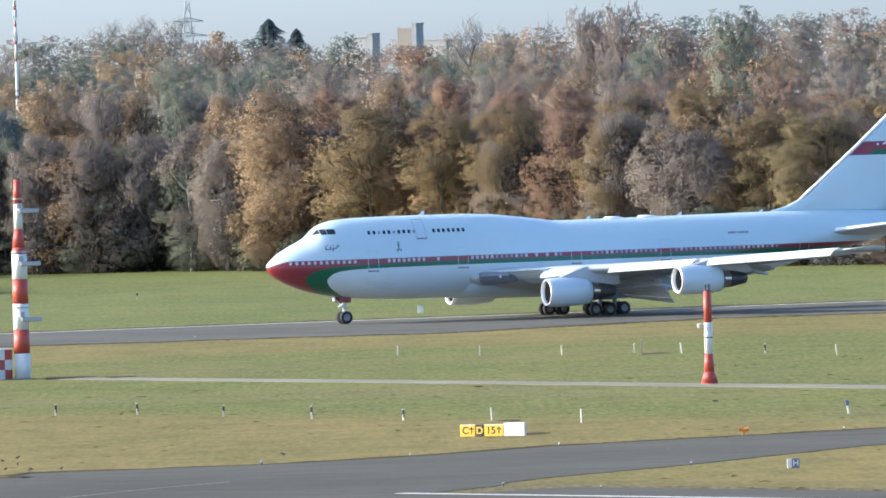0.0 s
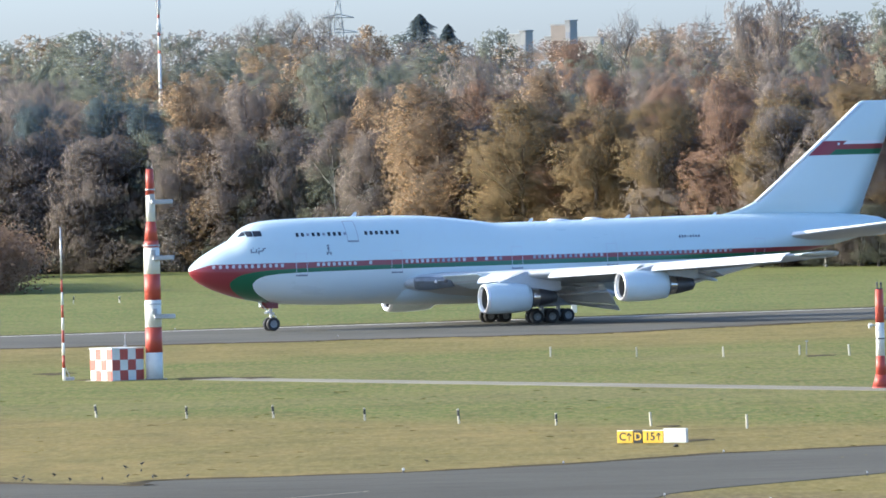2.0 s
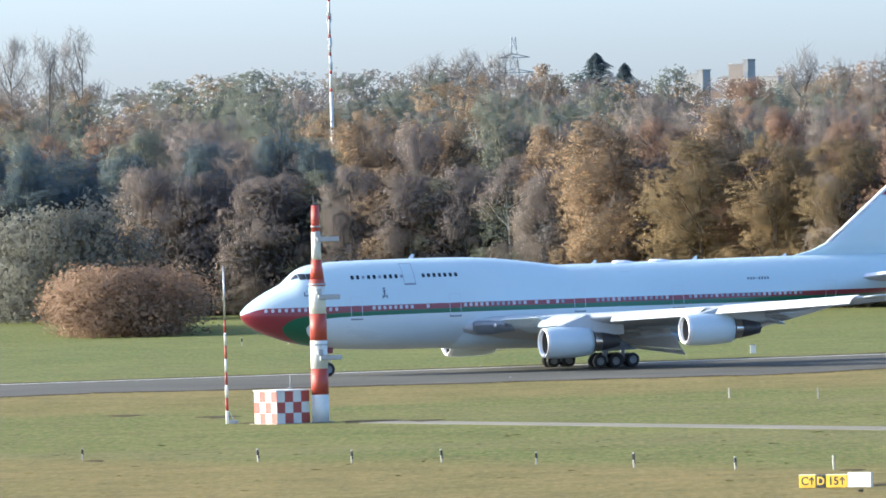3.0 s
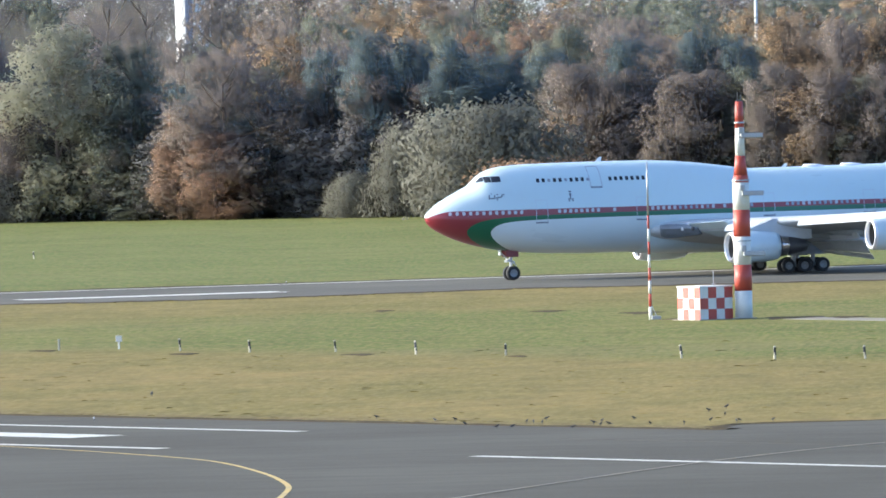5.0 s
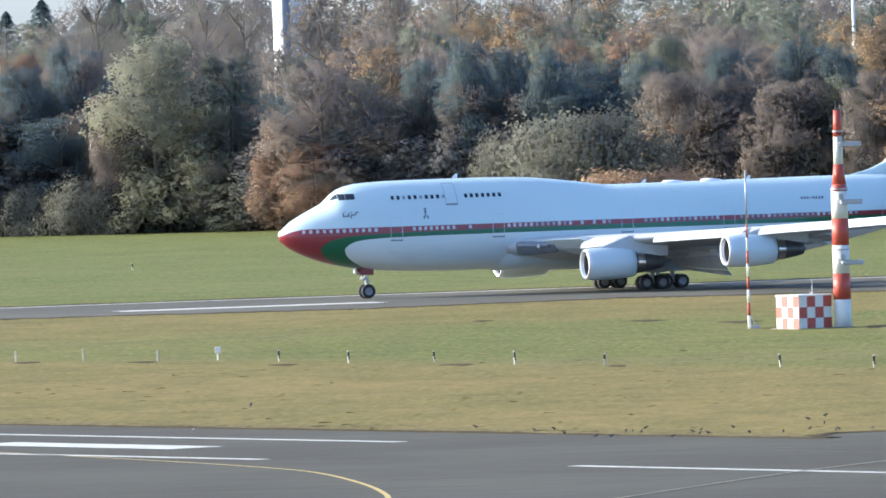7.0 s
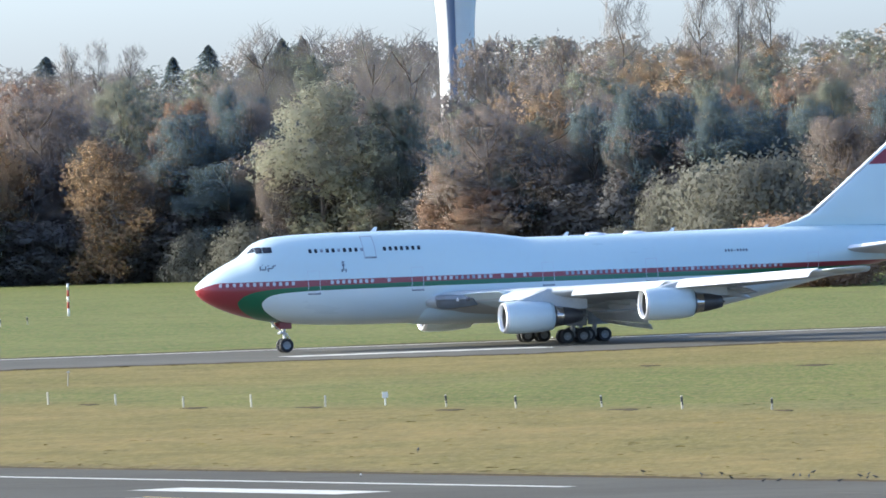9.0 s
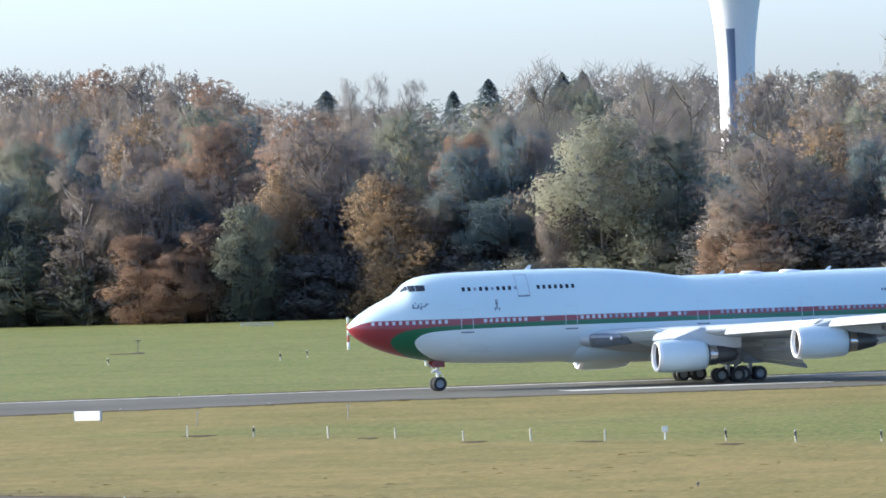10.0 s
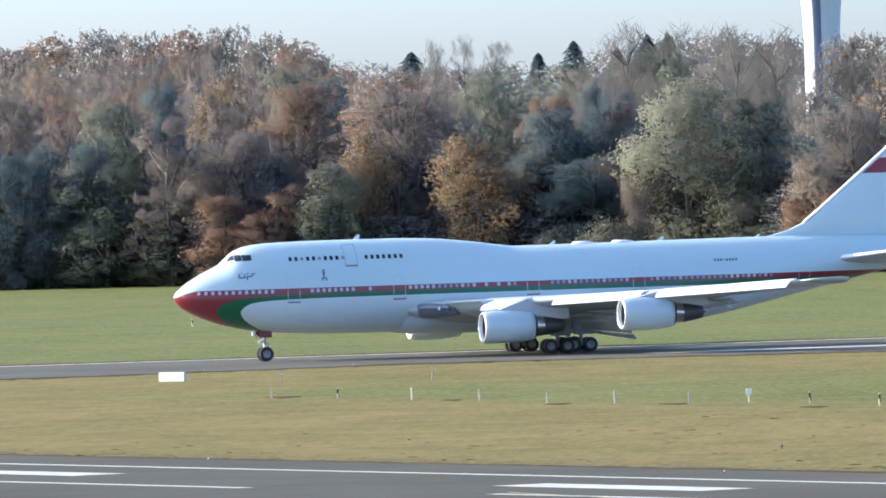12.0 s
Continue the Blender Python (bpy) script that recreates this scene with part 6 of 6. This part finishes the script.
def make_edge_lights():
    lamp = thing("edge_light", "small runway edge light on a short stem", "runway light", "edge lights along the pavement")
    bm = bmesh.new()
    tube(bm, [((0, 0, -0.05), (0, 0, 1), 0.16), ((0, 0, 0.03), (0, 0, 1), 0.15), ((0, 0, 0.05), (0, 0, 1), 0.06), ((0, 0, 0.20), (0, 0, 1), 0.06)], 12)
    part("stem", bm, DARK_STEEL, lamp)
    bm = bmesh.new()
    tube(bm, [((0, 0, 0.20), (0, 0, 1), 0.11), ((0, 0, 0.27), (0, 0, 1), 0.13), ((0, 0, 0.36), (0, 0, 1), 0.10), ((0, 0, 0.40), (0, 0, 1), 0.04)], 12)
    part("lens", bm, GALVANISED, lamp, "pale glass lens")
    spots = [(-7.1, 522.6), (1.3, 529.4), (10.0, 541.2), (16.5, 502.1), (6.0, 478.5), (27.2, 555.8), (10.9, 469.6), (-55.1, 548.6), (-89.2, 592.6), (-122, 634)]
    spots += [tuple(lane(a, 17.0)) for a in (-400, -340, -330 + 3, -282, -223, -172)] + [tuple(lane(a, b)) for a, b in ((-322, -36), (-268, -26), (-218, -32), (-205, -34))]
    for i, (x, y) in enumerate(spots):
        m = Matrix.Translation((x, y, 0.0)) @ Matrix.Diagonal((0.62, 0.62, 0.75, 1))
        if i == 0:
            lamp.matrix_world = m
        else:
            copy_thing(lamp, m)
    fix = thing("approach_lamp", "low orange twin-headed lamp on a stand by the taxiway", "runway light", at=(21.1, 551.8, 0))
    bm = bmesh.new()
    for s in (-1, 1):
        tube(bm, [((s * 0.05, 0, 0.32), (s, 0, 0.1), 0.10), ((s * 0.30, 0, 0.34), (s, 0, 0.1), 0.14)], 12)
    box(bm, (-0.12, -0.08, 0.22), (0.12, 0.08, 0.34), 0.02)
    part("heads", bm, ORANGE, fix)
    bm = bmesh.new()
    for s in (-0.14, 0.14):
        rod(bm, (0, 0, 0.25), (s, 0, -0.1), 0.04)
    part("legs", bm, ORANGE, fix)
    stake = thing("blue_marker", "thin white stake with a blue reflector beside the taxiway", "marker", at=(28.9, 588.5, 0))
    bm = bmesh.new()
    rod(bm, (0.1, 0, -0.1), (0.0, 0, 0.5), 0.07)
    part("shaft", bm, WHITE, stake)
    bm = bmesh.new()
    box(bm, (-0.14, -0.04, 0.5), (0.1, 0.04, 0.85), 0.04)
    part("reflector", bm, SIGN_BLUE, stake)


BIRDS = []


def make_crows():
    """Crows that feed at the edge of the pavement; one flies."""
    def body(bm):
        tube(bm, [((-0.24, 0, 0.22), (1, 0, 0.3), 0.02), ((-0.14, 0, 0.24), (1, 0, 0.3), 0.07), ((0.0, 0, 0.27), (1, 0, 0.3), 0.10), ((0.12, 0, 0.32), (1, 0, 0.4), 0.08), ((0.19, 0, 0.37), (1, 0, 0.4), 0.055), ((0.25, 0, 0.39), (1, 0, 0.1), 0.05), ((0.30, 0, 0.38), (1, 0, 0), 0.02), ((0.37, 0, 0.37), (1, 0, 0), 0.005)], 8)
    crow = thing("crow", "black crow feeding in the short grass", "bird", "crows on the grass")
    bm = bmesh.new()
    body(bm)
    part("body", bm, FEATHER, crow, "", True)
    bm = bmesh.new()
    loft(bm, [[(-0.18, y, 0.22), (-0.18, y * 0.8, 0.20), (-0.42, y * 0.7, 0.17), (-0.42, y * 0.8, 0.19)] for y in (-0.06, 0.06)])
    part("tail", bm, FEATHER, crow)
    bm = bmesh.new()
    for y in (-0.05, 0.05):
        rod(bm, (0.02, y, -0.02), (0.0, y, 0.22), 0.012, None, 5)
    part("legs", bm, DARK_STEEL, crow)
    rng = random.Random(3)
    spots = [(-55.8, 588.5), (-39.6, 541), (-36.1, 534), (-35.1, 534.5), (-34.1, 527), (-32.2, 522), (-31.4, 521.5), (-31.1, 529), (-30.7, 528), (-30.2, 527), (-30.3, 532.5), (-27.5, 525), (-27.0, 522), (-26.6, 522.5), (-25.7, 530), (-21.6, 525), (-20.1, 523.5), (-18.4, 523), (-6.0, 537), (-22.8, 521.6), (-24.5, 521.8), (-21.6, 544.7), (-21.2, 533.1), (-22.3, 539.8), (-20.2, 522.4), (-28.2, 518.6), (-27.2, 527.2)]
    for i, (x, y) in enumerate(spots):
        m = Matrix.Translation((x, y, 0.02)) @ Matrix.Rotation(rng.uniform(0, 6.28), 4, "Z") @ Matrix.Scale(0.72, 4)
        if i == 0:
            crow.matrix_world = m
        else:
            copy_thing(crow, m)
    flyer = thing("flying_crow", "black crow flying low over the grass", "bird")
    bm = bmesh.new()
    tube(bm, [((-0.3, 0, 0), (1, 0, 0), 0.02), ((-0.12, 0, 0), (1, 0, 0), 0.07), ((0.08, 0, 0), (1, 0, 0), 0.09), ((0.2, 0, 0.02), (1, 0, 0), 0.05), ((0.34, 0, 0.0), (1, 0, 0), 0.01)], 8)
    bmesh.ops.scale(bm, vec=(0.62, 0.62, 0.62), verts=bm.verts[:])
    part("body", bm, FEATHER, flyer, "", True)
    for s in (-1, 1):
        bm = bmesh.new()
        loft(bm, [[(0.12, s * 0.06, 0.02), (-0.14, s * 0.06, 0.02), (-0.14, s * 0.06, 0.0), (0.12, s * 0.06, 0.0)], [(0.14, s * 0.30, 0.10), (-0.12, s * 0.30, 0.10), (-0.12, s * 0.30, 0.085), (0.14, s * 0.30, 0.085)], [(-0.02, s * 0.58, 0.16), (-0.12, s * 0.58, 0.16), (-0.12, s * 0.58, 0.15), (-0.02, s * 0.58, 0.15)]])
        bmesh.ops.scale(bm, vec=(0.62, 0.62, 0.62), verts=bm.verts[:])
        wing = part("wing", bm, FEATHER, flyer)
        BIRDS.append((wing, s))
    BIRDS.append((flyer, 0))


# ---- far things ----
def make_tower():
    """The pale shaft of a far tower that widens to its head, seen above the trees."""
    x, y = -156.4, 1740.0
    z = land(x, y)
    tower = thing("tower", "tall pale concrete tower widening towards its head", "tower", at=(x, y, z))
    bm = bmesh.new()
    tube(bm, [((0, 0, h), (0, 0, 1), r) for h, r in ((-2, 3.4), (6, 3.1), (18, 2.98), (26, 3.0), (30, 3.15), (33, 3.4), (36, 3.75), (40, 4.4), (46, 5.6), (50, 6.4))], 40)
    part("shaft", bm, TOWER, tower, "", True)
    bm = bmesh.new()
    for a0 in (265,):
        q = []
        for h, r in ((9, 3.12), (18, 3.03), (26, 3.05), (30, 3.2), (33, 3.45), (34.5, 3.62)):
            q.append([bm.verts.new((r * math.cos(radians(a)), r * math.sin(radians(a)), h)) for a in (a0 - 16, a0 - 8, a0, a0 + 8)])
        for a, b in zip(q, q[1:]):
            for i in range(3):
                bm.faces.new((a[i], a[i + 1], b[i + 1], b[i]))
    part("blue_panel", bm, SIGN_BLUE, tower, "upright blue panel on the shaft")
    bm = bmesh.new()
    tube(bm, [((0, 0, 50), (0, 0, 1), 6.4), ((0, 0, 52), (0, 0, 1), 9.0), ((0, 0, 57), (0, 0, 1), 9.0), ((0, 0, 59), (0, 0, 1), 6.0)], 40)
    part("head", bm, TOWER, tower)


def make_far_mast():
    x, y = -53.8, 1500.0
    z = land(x, y)
    bands, h, k = [], 28.0, 0
    bands.append((28.0, 0.30, 0.22, WHITE))
    while h < 46:
        step = 0.5 if k % 2 == 0 else 2.1
        bands.append((h + step, 0.20, 0.19, RED if k % 2 == 0 else WHITE))
        h, k = h + step, k + 1
    mast = banded_pole("radio_mast", "slim white and red radio mast rising over the woods", x, y, 0, bands, 12)
    mast.location.z = z
    for zz in (31.0, 34.5, 38.0):
        for x0 in (-0.34, 0.14):
            bm = bmesh.new()
            box(bm, (x0, -0.1, zz), (x0 + 0.2, 0.1, zz + 1.3), 0.03)
            part("antenna_panel", bm, WHITE, mast)


def make_far_buildings():
    rows = (("office_block", "far pale brick office block with a stair tower", [(-2.8, 1.4, 0, 20.6, HOUSE_BROWN), (1.4, 2.8, 0, 21.6, HOUSE), (-4.6, -2.8, 0, 17.6, HOUSE)], 9.2, 2650.0),
            ("flat_building", "far low white flat-roofed building above the woods", [(-2.7, 0.9, 0, 18.3, HOUSE), (0.9, 2.7, 0, 19.2, HOUSE)], -2.1, 2640.0),
            ("flat_building", "far long low pale building above the woods", [(-4.5, 10.5, 0, 17.4, HOUSE)], 10.2, 2668.0))
    for name, label, blocks, x, y in rows:
        z = land(x, y)
        b = thing(name, label, "building", at=(x, y, z))
        b.matrix_world = Matrix.Translation((x, y, z)) @ Matrix.Rotation(radians(-28), 4, "Z")
        for x0, x1, z0, z1, m in blocks:
            bm = bmesh.new()
            box(bm, (x0, -2, -2), (x1, 2, z1), 0.05)
            part("wall", bm, m, b)
            bm = bmesh.new()
            box(bm, (x0 - 0.15, -2.15, z1), (x1 + 0.15, 2.15, z1 + 0.4), 0.05)
            part("roof", bm, HOUSE, b)
            n = max(2, int((x1 - x0) / 1.6))
            for i in range(n):
                for j in range(int((z1 - 1.5) / 3.2)):
                    bm = bmesh.new()
                    a = x0 + (x1 - x0) * (i + 0.25) / n
                    box(bm, (a, -2.06, 1.4 + 3.2 * j), (a + (x1 - x0) * 0.5 / n, -1.9, 2.9 + 3.2 * j))
                    part("window", bm, WINDOW_GREY, b)


def make_pylon():
    x, y = -51.0, 2790.0
    z = land(x, y)
    p = thing("power_pylon", "far lattice power pylon with cross arms", "pylon", at=(x, y, z))
    bm = bmesh.new()
    for sx in (-1, 1):
        for sy in (-1, 1):
            rod(bm, (sx * 3.0, sy * 3.0, 0), (sx * 0.5, sy * 0.5, 31), 0.16, 0.12, 5)
    for k in range(8):
        a, b = k / 8, (k + 1) / 8
        ra, rb = 3.0 - 2.5 * a, 3.0 - 2.5 * b
        for s in (-1, 1):
            rod(bm, (-ra, s * ra, 31 * a), (rb, s * rb, 31 * b), 0.08, None, 4)
            rod(bm, (ra, s * ra, 31 * a), (-rb, s * rb, 31 * b), 0.08, None, 4)
    part("lattice", bm, PYLON_GREY, p)
    for h, w in ((21.5, 5.2), (25.5, 4.2)):
        bm = bmesh.new()
        for s in (-1, 1):
            rod(bm, (0, 0, h + 1.0), (s * w, 0, h), 0.13, None, 5)
            rod(bm, (0, 0, h), (s * w, 0, h), 0.13, None, 5)
        part("cross_arm", bm, GALVANISED, p)


def make_soil_and_shadows():
    """Bare trodden soil beside some of the posts, and dark patches as mast and shelter shadow."""
    rng = random.Random(5)
    base = None
    for x, y, r in ((-82.0, 704.4, 0.9), (-106.2, 742.6, 1.2), (-91.4, 722.2, 0.7), (-73.2, 697.0, 0.9), (-62.3, 680.5, 0.9), (-50.0, 669.0, 1.0), (21.4, 765.6, 1.1), (-57.4, 794.0, 0.8), (-39.0, 656.0, 0.6), (7.8, 594.0, 0.7), (-33.0, 745.0, 1.0), (-24.6, 742.2, 2.0), (-20.6, 740.0, 1.4), (-170.0, 1131.0, 1.6), (-36.5, 768.0, 1.6), (-44.0, 780.0, 1.3), (9.0, 566.0, 0.8)):
        m = Matrix.Translation((x, y, 0.0)) @ Matrix.Rotation(rng.uniform(-0.3, 0.3), 4, "Z") @ Matrix.Diagonal((r, r * 1.9, 1, 1))
        if base is None:
            bm = bmesh.new()
            ring = [(1 + 0.3 * math.sin(3 * a) + 0.15 * math.sin(7 * a + 1)) for a in (2 * math.pi * i / 24 for i in range(24))]
            loft(bm, [[(k * q * math.cos(2 * math.pi * i / 24), k * q * math.sin(2 * math.pi * i / 24), z) for i, q in enumerate(ring)] for k, z in ((1.0, -0.05), (0.85, 0.03), (0.4, 0.07))])
            base = tagged(part("soil_shadow_patch", bm, SOIL_SHADOW), "patch of bare trodden soil and painted shadow in the grass", "soil", "bare soil by the posts")
            base.matrix_world = m
        else:
            copy_thing(base, m).scale = (r, r * 1.9, 1)


make_soil_and_shadows()
make_mast()
make_shelter()
make_thin_pole()
make_cone_mast()
make_sign()
make_white_sign()
make_h_sign()
make_posts()
make_edge_lights()
make_crows()
make_tower()
make_far_mast()
make_far_buildings()
make_pylon()


# ---- what moves ----
def run(t):
    """Metres that the airliner has rolled along its line."""
    return -343.74 + SPEED0 * t + 0.0211 * t * t


def motions():
    turn = Matrix((HEAD, -SIDE, Vector((0, 0, 1)))).transposed().to_4x4()
    rows = []
    for i in range(25):
        t = i * 0.5
        p = SIDE * LANE + HEAD * run(t)
        rows.append((t, Matrix.Translation((p.x, p.y, 0.02)) @ turn))
    walk(airliner, rows)
    for w, x, y in WHEELS:
        rows = []
        for i in range(181):
            t = i / 15
            rows.append((t, Matrix.Translation((x, y, 0.62)) @ Matrix.Rotation((run(t) - run(0)) / 0.62, 4, "Y")))
        walk(w, rows)

    # the crow drifts over the grass and settles beside the sign
    spots = ((0.0, 20.0, 568.6, 1.6), (0.4, 17.1, 558.5, 1.36), (0.8, 14.3, 554.5, 1.12), (1.2, 11.9, 552.9, 0.88), (1.5, 8.9, 550.0, 0.55), (1.9, 7.6, 553.0, 0.12), (12.0, 7.6, 553.0, 0.12))
    rows = []
    for t, x, y, z in spots:
        rows.append((t, Matrix.Translation((x, y, z)) @ Matrix.Rotation(radians(190), 4, "Z")))
    walk(BIRDS[2][0], rows)
    for wing, side in BIRDS[:2]:
        beat = []
        for i in range(19):
            t = i * 0.1
            beat.append((t, Matrix.Rotation(radians((28 if i % 2 else -22) * side) if t < 1.75 else 0.0, 4, "X")))
        beat.append((12.0, Matrix.Identity(4)))
        walk(wing, beat)


motions()
